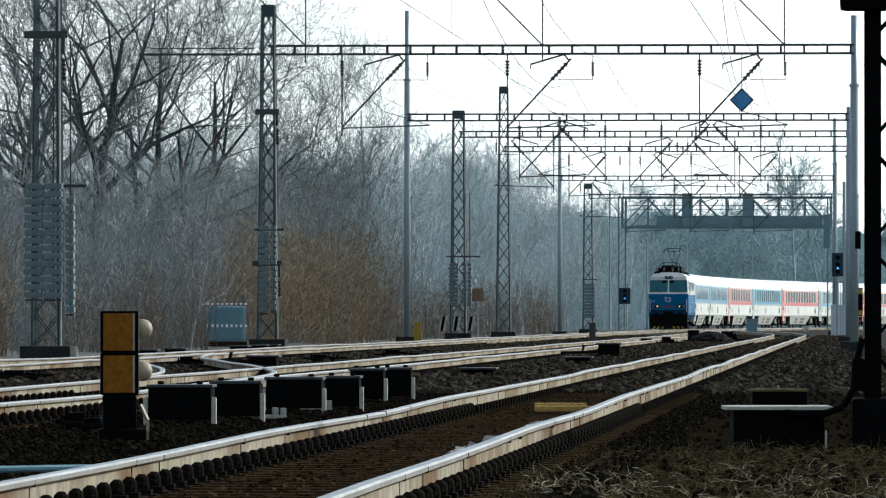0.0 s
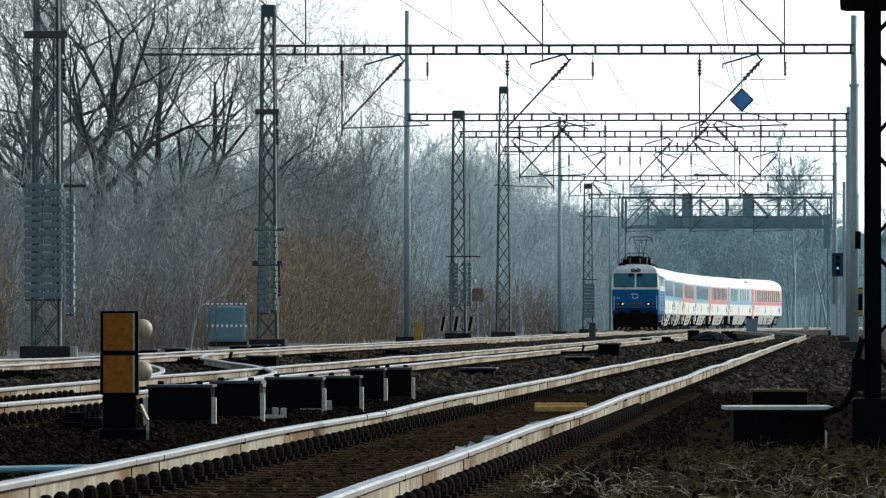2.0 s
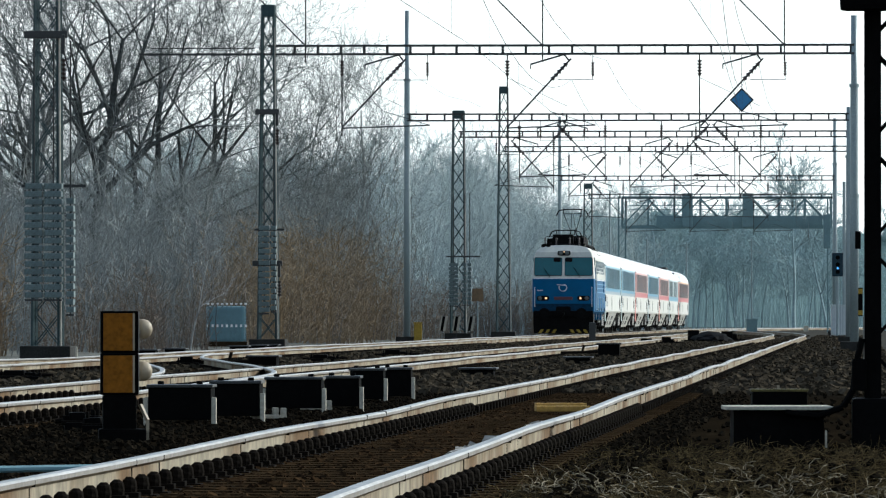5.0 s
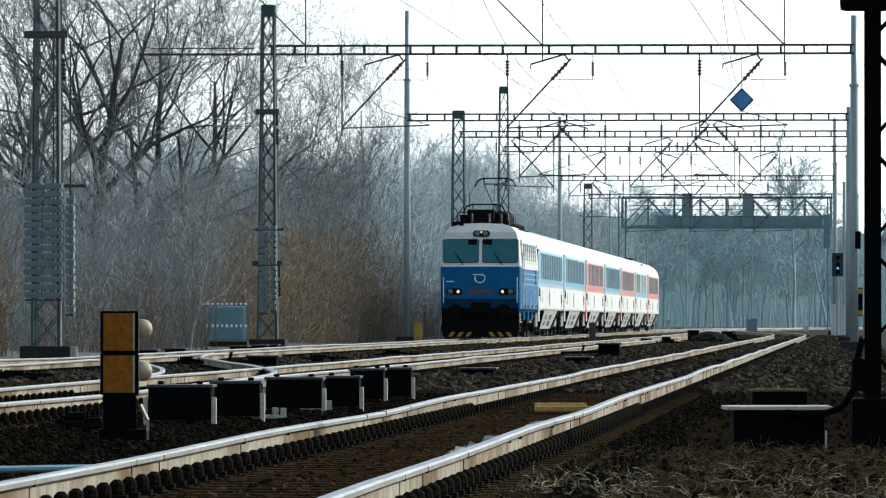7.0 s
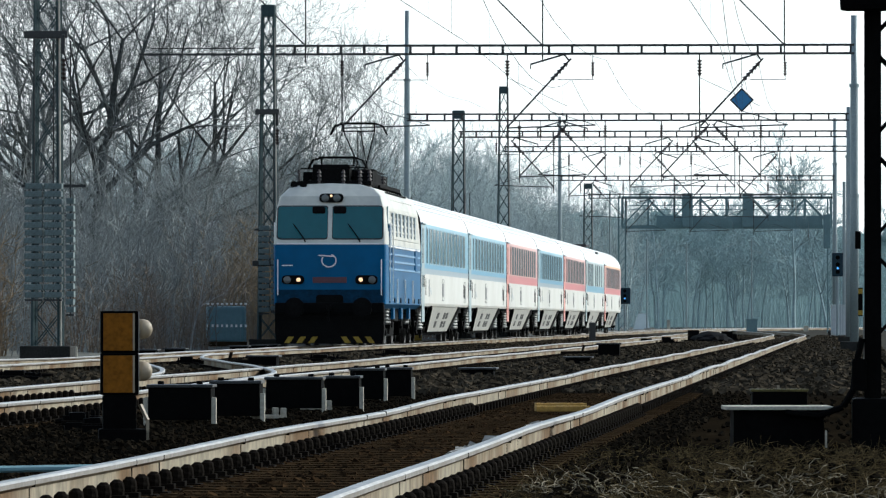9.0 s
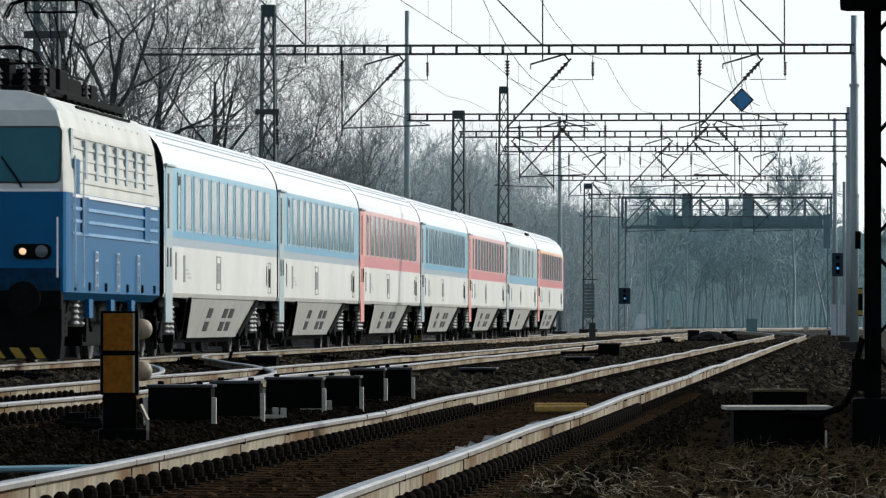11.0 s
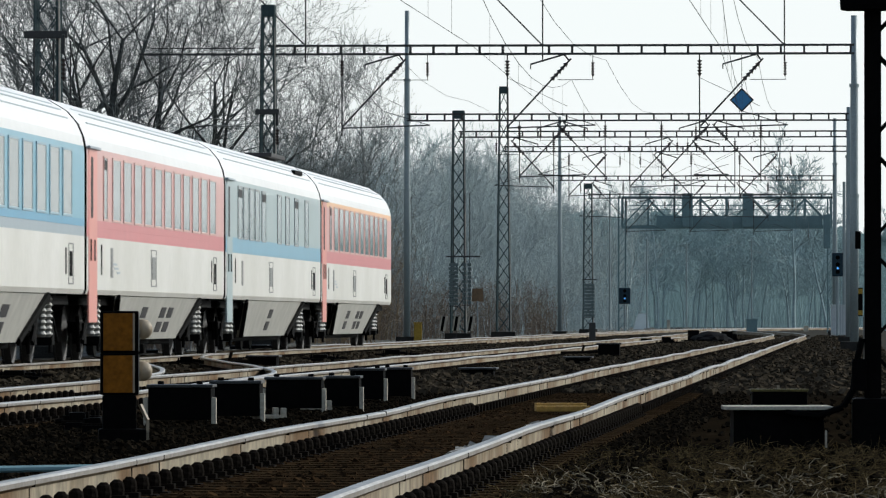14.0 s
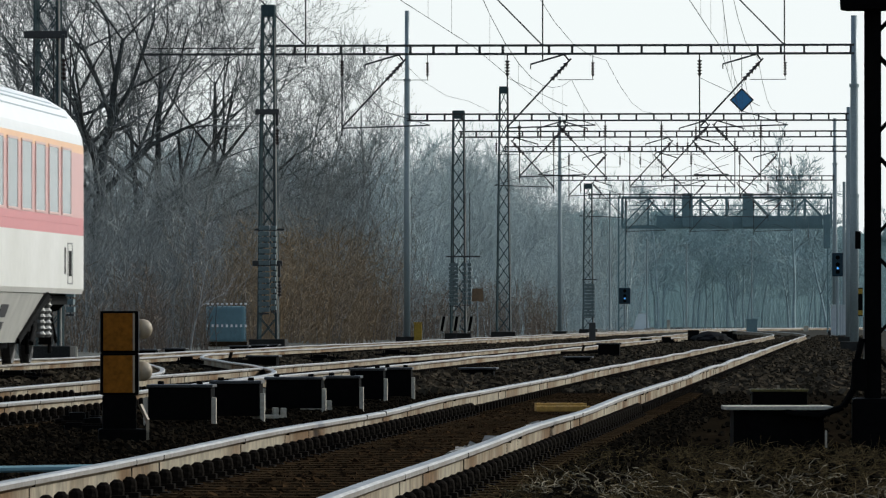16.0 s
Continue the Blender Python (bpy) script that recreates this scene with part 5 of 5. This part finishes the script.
def counterweights(c, y, cols, z0, z1, layer, label):
    """Stacked cast weights that hang on a rod at a mast."""
    top = thing("counterweight_stack", across(c, y, 0), label, "counterweights", "tension weights")
    for x, w, a, b in cols:
        n = max(2, int((b - a) / layer))
        first = None
        for i in range(n):
            m = Matrix.Translation((x + 0.006 * (-1) ** i, 0, a + (i + 0.5) * (b - a) / n))
            if first is None:
                first = part("weight", B((0, 0, 0, w, 0.3, (b - a) / n - 0.042), bevel=0.014), WEIGHT, top)
                first.matrix_basis = m
            else:
                twin(first, m)
        part("hanging_rod", bars(((x, 0, a - 0.05), (x, 0, z1)), r=0.018, n=6), IRON, top)
        part("rod_plate", B((x, 0, a - 0.03, w, 0.26, 0.04)), IRON, top)
    part("guide", B((sum(q[0] for q in cols) / len(cols), 0.2, z0 + (z1 - z0) * 0.45, cols[0][1] * len(cols) + 0.25, 0.05, 0.06)), IRON, top)
    return top


def mast_gear():
    S = "grey-green cast tension weights stacked on a rod beside the mast"
    counterweights(-16.47, 149.0, ((-0.2, 0.36, 1.12, 3.5), (0.2, 0.36, 1.12, 3.5), (0.55, 0.16, 0.82, 3.2)), 1.0, 6.4, 0.15, S)
    counterweights(-16.42, 206.0, ((-0.12, 0.3, 0.9, 3.38), (0.15, 0.14, 0.95, 3.38)), 1.0, 6.0, 0.16, S)
    counterweights(-16.3, 305.0, ((-0.25, 0.4, 1.3, 3.1), (0.2, 0.16, 1.35, 3.1), (0.42, 0.16, 1.35, 3.1)), 1.2, 6.0, 0.16, S)
    counterweights(-16.3, 457.0, ((0.0, 0.7, 0.9, 3.0),), 1.0, 6.0, 0.2, S)
    for c, y, z, w in ((-16.5, 150, 6.55, 0.9), (-16.5, 207, 6.6, 0.7), (-16.5, 207, 2.3, 0.85)):
        o = thing("mast_bracket", across(c, y - 0.35, z), "dark pulley bracket clamped round a lattice mast", "bracket", "mast brackets")
        part("plate", B((0, 0, 0, w, 0.1, 0.16), (w * 0.4, -0.05, -0.2, 0.08, 0.08, 0.4), bevel=0.02), IRON, o)
        part("pulley", insulator(bmesh.new(), (w * 0.42, -0.1, -0.5), (w * 0.42, -0.1, -0.95), 0.07), PORCELAIN, o)


def diamond_sign():
    y, x, z = 205.5, 8.43, 6.9
    top = thing("diamond_sign", pose(x, y, z), "blue diamond catenary sign with a dark rim hanging from a rod", "railway sign")
    for nm, r, d, m in (("rim", 0.345, 0.03, IRON), ("face", 0.285, 0.042, SIGN_BLUE)):
        bm = B((0, 0, 0, r * 1.414, d, r * 1.414), bevel=0.004)
        bm.transform(Matrix.Rotation(math.pi / 4, 4, "Y"))
        part(nm, bm, m, top)
    part("rod", bars(((0, 0, 0.3), (0, 0, 1.3)), r=0.012), IRON, top)


def signal_bridge():
    y, x0, x1, zb, zt = 537.0, 13.2, 28.6, 7.55, 9.75
    top = thing("signal_bridge", pose(x0, y, 0), "steel truss signal bridge with a solid walkway over the tracks, greyed by painted haze", "signal bridge")
    w = x1 - x0
    for yy in (-0.9, 0.9):
        for z in (zb, zt):
            part("chord", B((w / 2, yy, z, w, 0.12, 0.16)), HAZED_STEEL, top)
        for i in range(9):
            part("post", B((i * w / 8, yy, (zb + zt) / 2, 0.1, 0.1, zt - zb - 0.16)), HAZED_STEEL, top)
        for i in range(8):
            a, b = (i * w / 8, (i + 1) * w / 8)
            if i % 2:
                a, b = b, a
            part("brace", bars(((a, yy, zb + 0.1), (b, yy, zt - 0.1)), r=0.06), HAZED_STEEL, top)
    part("walkway", B((w / 2, 0, zb + 0.1, w - 1.2, 1.6, 0.1)), HAZED_STEEL, top)
    part("walkway_screen", B((w / 2 + 0.9, -1.0, zb + 0.5, w - 3.2, 0.04, 0.7)), HAZED_STEEL, top)
    for z in (zb + 1.3, zb + 1.6):
        part("hand_rail", bars(((0.5, -1.0, z), (w - 0.5, -1.0, z)), r=0.035), HAZED_STEEL, top)
    for x in (w * 0.31, w * 0.6):
        part("signal_housing", B((x, -1.1, zb + 1.25, 0.8, 0.4, 2.5), bevel=0.05), HAZED_STEEL, top)
    part("signal_housing", B((w - 0.35, -1.1, zb - 0.3, 0.5, 0.4, 2.5), bevel=0.05), HAZED_STEEL, top)
    for x in (0.0, w):
        for dx in (-0.25, 0.25):
            part("leg", bars(((x + dx, 0, -0.2), (x + dx, 0, zt + 0.1)), r=0.07), HAZED_STEEL, top)
        for i in range(14):
            part("lacing_bar", bars(((x - 0.25, 0, i * 0.68), (x + 0.25, 0, (i + 1) * 0.68)), r=0.03), HAZED_STEEL, top)


def colour_signal(x, y, z, w, h, label):
    top = thing("colour_light_signal", pose(x, y, -0.2), label, "railway signal", "colour light signals")
    part("post", turned([(0.08, 0), (0.07, z + 0.2)], 10), MASTGREY, top)
    hd = part("head", B((0, -0.1, z + 0.2 + h / 2, w, 0.2, h), bevel=0.08), HAZED_HEAD, top)
    o = part("lens", turned([(0.055, 0), (0.055, 0.04)], 14), LENS_BLUE, hd)
    o.matrix_basis = pose(0, -0.21, z + 0.2 + h * 0.35, 90)
    for i in range(3):
        v = part("hood", turned([(0.12, 0), (0.12, 0.16)], 12), BLACK, hd)
        v.matrix_basis = pose(0, -0.2, z + 0.2 + h * (0.2 + 0.3 * i), 90) @ Matrix.Diagonal((1, 1, 0.3, 1))
    part("ladder", bars(((0.16, 0.1, 0), (0.16, 0.1, z)), ((0.3, 0.1, 0), (0.3, 0.1, z)), r=0.02), MASTGREY, top)


def trackside():
    colour_signal(13.37, 536, 1.9, 0.85, 1.2, "black signal head with a blue-white light on a grey post")
    colour_signal(21.66, 400, 3.1, 0.62, 1.3, "black signal head with a blue-white light beside masts")
    for x, y, w, h, m, lab in ((21.9, 402, 0.95, 1.7, CABINET, "pale grey relay cabinet beside the signal"), (20.35, 480, 0.7, 0.95, HAZED_STEEL, "relay cabinet beside the tracks, blue-grey with painted haze"),
                               ):
        o = thing("relay_cabinet", pose(x, y, -0.2), lab, "cabinet", "relay cabinets")
        part("body", B((0, 0, h / 2, w, 0.7, h), bevel=0.02), m, o)
        part("roof", B((0, 0, h + 0.03, w + 0.1, 0.8, 0.06), bevel=0.02), m, o)
        part("plinth", B((0, 0, 0.04, w + 0.06, 0.76, 0.12)), CONCRETE, o)
    o = thing("relay_cabinet", pose(17.5, 640, -0.2), "pale grey slope-sided cabinet far down the line", "cabinet", "relay cabinets")
    part("body", prism([(-0.75, 0.1), (0.65, 0.1), (0.5, 1.1), (0.3, 1.5), (-0.35, 1.5), (-0.5, 1.1)], -0.4, 0.4), PALE_CABINET, o)
    part("plinth", B((-0.05, 0, 0.05, 1.5, 0.9, 0.12)), CONCRETE, o)
    o = thing("marker_post", pose(6.15, 300, -0.2), "short dark concrete marker post between the tracks", "marker post")
    part("post", B((0, 0, 0.4, 0.27, 0.2, 0.8), bevel=0.03), IRON, o)
    for x, y, w, h in ((-8.0, 158, 0.14, 0.36), (19.8, 640, 0.25, 1.0), (29.9, 600, 0.4, 0.5)):
        o = thing("marker_post", pose(x, y, -0.25), "short pale concrete marker post beside the track", "marker post")
        part("post", B((0, 0, h / 2, w, 0.14, h), bevel=0.02), SLAB, o)
    point_machine(-5.66, 172, 0.5, 0.32, "black point machine with rods between the tracks")
    point_machine(-5.5, 148, 0.5, 0.12, "low black point rod casing between the tracks", False)
    point_machine(-5.75, 113, 0.5, 0.12, "low black point rod casing between the tracks", False)
    point_machine(-10.6, 132, 0.5, 0.22, "black point machine with rods between the tracks")
    point_machine(-9.9, 76, 0.34, 0.26, "black point machine with rods between the tracks")
    for c, y in ((-15.9, 165), (-15.9, 172), (-15.9, 190), (-15.9, 196), (-15.9, 200)):
        point_machine(c, y, 0.45, 0.2, "low black cable box beside the main track", False)
    for x, y, w, h, turn in ((-6.1, 105, 0.6, 0.12, -3), (-4.36, 81, 0.5, 0.13, 4), (-3.95, 82, 0.4, 0.1, -6), (-3.45, 138, 0.55, 0.16, -3), (-4.8, 138, 0.5, 0.15, 2), (-2.5, 153, 0.6, 0.12, -3),
                             (-2.86, 57.5, 0.26, 0.11, 5), (-2.62, 56, 0.2, 0.09, -12), (-1.1, 172, 0.7, 0.15, -3), (7.35, 260, 0.8, 0.2, 0), (8.1, 262, 0.6, 0.25, 10), (11.8, 300, 0.9, 0.4, 0), (10.3, 297, 0.8, 0.45, 20)):
        point_gear(x, y, w, h, turn)
    # heap of spoil
    bm = bmesh.new()
    bmesh.ops.create_icosphere(bm, subdivisions=3, radius=1.0)
    for v in bm.verts:
        v.co = Vector((v.co.x * 0.85, v.co.y * 2.2, max(v.co.z, -0.05) * 0.42)) * (1 + 0.25 * noise.noise(v.co * 2.5))
    hp = link("spoil_heap", bm, BLACK)
    hp.matrix_basis = pose(10.9, 295, -0.2)
    tagged(hp, "dark heap of ballast spoil between the tracks", "heap")
    # crate behind the mast
    o = thing("liquid_container", pose(-6.45, 216, -0.1, 0, 0, 6), "grey-blue caged liquid container standing by the wood", "container")
    part("tank", B((0, 0, 0.68, 1.1, 1.0, 1.05), bevel=0.08), PLASTIC, o)
    part("pallet", B((0, 0, 0.08, 1.2, 1.0, 0.14)), SLEEPER, o)
    for i in range(9):
        part("cage_bar", bars(((-0.56 + i * 0.14, -0.53, 0.15), (-0.56 + i * 0.14, -0.53, 1.24)), r=0.018), PLASTIC, o)
        part("cage_clip", B((-0.56 + i * 0.14, -0.53, 1.27, 0.07, 0.06, 0.05), (-0.56 + i * 0.14, -0.56, 0.62, 0.06, 0.03, 0.08)), WHITE, o)
    o = thing("yellow_box", pose(-0.92, 268, -0.1), "small yellow box at the foot of a mast", "box")
    part("body", B((0, 0, 0.35, 0.3, 0.3, 0.62), bevel=0.03), YELLOW, o)
    part("lid", B((0, 0, 0.69, 0.34, 0.34, 0.06), bevel=0.02), YELLOW, o)
    # warning triangle and hatched boards
    o = thing("warning_sign", pose(1.48, 312, -0.1), "weathered warning board on a thin post beside the line", "railway sign")
    part("post", turned([(0.03, 0), (0.03, 2.0)], 8), MASTGREY, o)
    part("board", prism([(-0.28, 1.6), (0.28, 1.6), (0.22, 2.15), (-0.22, 2.15)], -0.05, -0.03), material("weathered_orange_board", (0.16, 0.1, 0.05), 0.7, 0, 0.2, 3, 10, 0.0), o)
    for x in (0.0, 0.55, 1.15):
        o = thing("hatched_board", pose(x, 304, -0.1, 0, 0, 0), "tilted black and white hatched board at a mast foot", "railway sign", "hatched boards")
        part("board", prism([(-0.17, 0.35), (0.1, 0.35), (0.2, 0.95), (-0.07, 0.95)], -0.02, 0.02), SLAB, o)
        part("hatch", prism([(-0.12, 0.35), (0.0, 0.35), (0.1, 0.95), (-0.02, 0.95)], -0.028, -0.022), BLACK, o)
        part("stake", bars(((0, 0, 0), (0, 0, 0.4)), r=0.02), IRON, o)
    # plain light masts far off
    for x, y, h, r in ((11.0, 480, 9.4, 0.09), (16.8, 600, 7.6, 0.09), (23.4, 700, 8.3, 0.1), (32.2, 760, 9.4, 0.1), (31.2, 560, 9.0, 0.12), (22.3, 405, 8.6, 0.14)):
        o = thing("pole", pose(x, y, -0.2), "thin pale grey pole beside the far line", "pole", "far poles")
        part("shaft", turned([(r * 0.75, 0), (r * 0.6, h)], 10), MASTGREY, o)
        part("footing", B((0, 0, 0.1, 0.5, 0.5, 0.3)), CONCRETE, o)
    # plates on the right-hand mast
    o = thing("mast_plate", pose(side(0.15, 206) + 0.1, 205.6, 1.2), "yellow and black marker plate fixed to a mast", "railway sign")
    part("plate", B((0.05, 0, 0.0, 0.13, 0.02, 0.8)), BLACK, o)
    part("stripe", B((0.05, -0.014, 0.3, 0.125, 0.006, 0.14), (0.05, -0.014, -0.3, 0.125, 0.006, 0.14)), YELLOW, o)
    part("panel", B((-0.02, 0, 1.75, 0.16, 0.03, 0.5)), BLACK, o)
    # board between the rails
    o = thing("timber_board", pose(1.08, 65.5, -0.15, 0, 0, 4), "worn yellow timber boards lying between the rails", "board")
    part("plank", B((0, 0, 0.03, 0.5, 0.25, 0.05), bevel=0.008), WOOD_YELLOW, o)
    part("plank", B((0.02, 0.5, 0.05, 0.46, 0.2, 0.05), bevel=0.008), WOOD_YELLOW, o)
    # pipe on the ground
    o = thing("ground_pipe", pose(-2.45, 39.5, -0.17), "grey-blue pipe lying on the ballast beside the track", "pipe")
    part("pipe", bars(((-0.8, 0, 0.02), (0.75, 0.9, 0.03)), r=0.02, n=8), PLASTIC, o)


def catenary(off, c_wire, label):
    """Messenger, contact wire and droppers over one track."""
    top = thing("overhead_line", Matrix.Identity(4), label, "overhead line", "overhead lines")
    knots = [-150, -90, -35, 20, 82, 147, 181, 221, 288, 333, 420, 520, 620]
    con, mes, dro = bmesh.new(), bmesh.new(), bmesh.new()
    for a, b in zip(knots, knots[1:]):
        n = 8
        last = None
        for i in range(n + 1):
            s = a + (b - a) * i / n
            x, y, _ = along(s, off + (0.2 if knots.index(a) % 2 else -0.2) * (1 - 2 * i / n))
            u = i / n
            z = 7.5 - 1.0 * 4 * u * (1 - u) * min(1, (b - a) / 65)
            if last:
                tube(con, (*last[:2], 6.12), (x, y, 6.12), 0.007, None, 3)
                tube(mes, last, (x, y, z), 0.008, None, 3)
                if i < n:
                    tube(dro, (x, y, 6.12), (x, y, z), 0.004, None, 3)
            last = (x, y, z)
    part("contact_wire", con, WIRE, top)
    part("messenger_wire", mes, WIRE, top)
    tagged(part("droppers", dro, WIRE, top), kind="stuff")


def feeder(c, z, y0, y1, label):
    o = thing("feeder_cable", Matrix.Identity(4), label, "cable", "feeder cables")
    bm = bmesh.new()
    last = None
    for i in range(25):
        y = y0 + (y1 - y0) * i / 24
        p = (side(c, y), y, z - 0.6 * math.sin(math.pi * ((y - y0) % 65) / 65))
        if last:
            tube(bm, last, p, 0.009, None, 3)
        last = p
    part("cable", bm, WIRE, o)


dwarf_signal()
cable_boxes()
shaft_box()
near_mast()
mast_gear()
diamond_sign()
signal_bridge()
trackside()
for off, c, lab in ((0.0, 0, "thin overhead wires above the main track"), (OFF2, 0, "thin overhead wires above the second track"), (OFF3, 0, "thin overhead wires above the side track")):
    catenary(off, c, lab)
feeder(-16.2, 10.3, 60, 460, "thin feeder cable along the row of masts")
feeder(-8.5, 9.8, 60, 420, "thin feeder cable high above the tracks")
feeder(-3.2, 9.9, 60, 420, "thin feeder cable high above the tracks")


# ---------------------------------------------------------------- stones and dry grass
def stones(name, label, count, seed, place, size, mat):
    """Uncountable angular stones, each a bent cube."""
    rng = np.random.default_rng(seed)
    cube = np.array([(x, y, z) for x in (-1, 1) for y in (-1, 1) for z in (-1, 1)], float)
    faces = np.array([(0, 1, 3, 2), (4, 6, 7, 5), (0, 4, 5, 1), (2, 3, 7, 6), (0, 2, 6, 4), (1, 5, 7, 3)])
    cy = place(rng, count)
    ang = rng.uniform(0, 6.28, (count, 3))
    r = rng.uniform(size[0], size[1], count) * 0.5
    pts = np.repeat(cube[None], count, 0) * (1 + rng.uniform(-0.45, 0.35, (count, 8, 3)))
    for a, (i, j) in enumerate(((1, 2), (0, 2), (0, 1))):
        c, s = np.cos(ang[:, a])[:, None], np.sin(ang[:, a])[:, None]
        p, q = pts[:, :, i].copy(), pts[:, :, j].copy()
        pts[:, :, i], pts[:, :, j] = c * p - s * q, s * p + c * q
    pts *= r[:, None, None] * np.array((1, 1, 0.8))
    pts[:, :, 0] += (cy[:, 0] + SLOPE * cy[:, 1])[:, None]
    pts[:, :, 1] += cy[:, 1][:, None]
    pts[:, :, 2] += (cy[:, 2] + r * 0.35)[:, None]
    me = bpy.data.meshes.new(name)
    me.from_pydata(pts.reshape(-1, 3).tolist(), [], (faces[None] + 8 * np.arange(count)[:, None, None]).reshape(-1, 4).tolist())
    me.materials.append(mat)
    return tagged(new(name, me), label, "ballast", kind="stuff")


# Brown far ballast, lifted towards grey to carry distance haze in its colour.
HAZED_STONE = material("grey_brown_ballast_stone", (0.05, 0.041, 0.029), 0.9, 0, 0.4, 3, 25, 0.2, second=(0.022, 0.019, 0.014), island=0.8, spec=0.0)


def near_bed(rng, n):
    y = 26 + 64 * rng.random(n) ** 1.7
    c = np.where(rng.random(n) < 0.96, rng.uniform(-9.5, -1.2, n), rng.uniform(-1.2, 2.0, n))
    rails = np.abs(np.abs(c + 2.775) - 0.755) < 0.16
    c = np.where(rails, c + 0.35, c)
    return np.stack([c, y, np.where(np.abs(c + 2.775) < 1.3, -0.205, -0.19)], 1)


def far_bed(rng, n):
    y = 85 + 330 * rng.random(n) ** 1.9
    c = rng.uniform(-16, 1.0, n)
    for t in (-13.8, -7.66, -2.775):
        c = np.where(np.abs(np.abs(c - t) - 0.755) < 0.2, c + 0.45, c)
    return np.stack([c, y, np.full(n, -0.19)], 1)


stones("ballast_stones", "dark ballast stones round the tracks", 40000, 1, near_bed, (0.014, 0.04), STONE)
stones("ballast_stones", "brown ballast stones between the far tracks, greyed by painted haze", 19000, 2, far_bed, (0.05, 0.11), HAZED_STONE)
stones("pale_rubble", "pale rubble along the inner side of the rail", 160, 4, lambda g, n: np.stack([-2.35 + 0.22 * g.random(n), 42 + 13 * g.random(n), np.full(n, -0.16)], 1), (0.04, 0.11), CONCRETE)


RUSTY_STONE = material("rust_stained_ballast", (0.03, 0.018, 0.009), 0.9, 0, 0.4, 3, 25, 0.2, second=(0.012, 0.008, 0.005), island=0.85, spec=0.0)
stones("ballast_stones", "rust-stained brown ballast between the rails", 5200, 6, lambda g, n: np.stack([-2.775 + 0.62 * (2 * g.random(n) - 1), 30 + 75 * g.random(n) ** 1.5, np.full(n, -0.2)], 1), (0.014, 0.05), RUSTY_STONE)


def dry_grass():
    rng = random.Random(11)
    segs = []
    for _ in range(15000):
        y = 27.5 + 22 * rng.random() ** 1.4
        c = rng.uniform(-1.8, 2.2)
        p = Vector((side(c, y), y, -0.205 + 0.02 * noise.noise((c * 0.9, y * 0.4, 3))))
        lean = Vector((rng.gauss(0, 1), rng.gauss(0, 0.5), rng.uniform(0.05, 0.7))).normalized()
        q = p + lean * rng.uniform(0.02, 0.08)
        e = q + (lean + Vector((rng.gauss(0, 0.4), 0, -0.5))).normalized() * rng.uniform(0.02, 0.09)
        r = rng.uniform(0.0008, 0.0022)
        segs += [(p, q, r, r), (q, e, r, r * 0.5)]
    me = segment_mesh("dry_grass", segs, 3)
    me.materials.append(STRAW)
    tagged(new("dry_grass", me), "dry brown grass and straw on the dark ground", "grass", kind="stuff")
    segs = []
    clumps = [(0.55, 36.6, 0.09, 24), (0.48, 37.6, 0.05, 9)]      # tangled tufts beside the rail
    clumps += [(rng.uniform(0.5, 2.3), 33.5 + 8 * rng.random() ** 1.3, rng.uniform(0.02, 0.09), rng.randint(1, 5)) for _ in range(70)]
    for cx, cy, spread, count in clumps:
      for k in range(count):
        a = Vector((cx + rng.gauss(0, spread), cy + rng.gauss(0, spread * 3), -0.18))
        turn = rng.uniform(0, 6.28)
        for _ in range(5):
            turn += rng.gauss(0, 0.6)
            step = rng.uniform(0.012, 0.032)
            b = a + Vector((math.cos(turn) * step, rng.gauss(0, 0.03), math.sin(turn) * step * 0.7))
            b.z = max(b.z, -0.19)
            segs.append((a, b, 0.002, 0.0016))
            a = b
    me = segment_mesh("straw_tuft", segs, 4)
    me.materials.append(material("pale_straw", (0.24, 0.2, 0.13), 0.9, 0, 0.2, 5, 20, 0.0))
    tagged(new("straw_tuft", me), "tangled pale dead grass beside the rail", "grass", kind="stuff")


dry_grass()


# ---------------------------------------------------------------- motion
def motions():
    for car, q in CARS:
        rows = []
        for i in range(0, 65):
            t = i * 0.25
            s = q - SPEED * (t - 12.5) - 69.54
            half = 8.5 if q > 10 else 4.0
            a, b = along(s - half), along(s + half)
            x, y = (a[0] + b[0]) / 2, (a[1] + b[1]) / 2
            rows.append((t, pose(x, y, 0, 0, 0, -math.degrees(math.atan2(b[0] - a[0], b[1] - a[1])))))
        walk(car, rows)


motions()
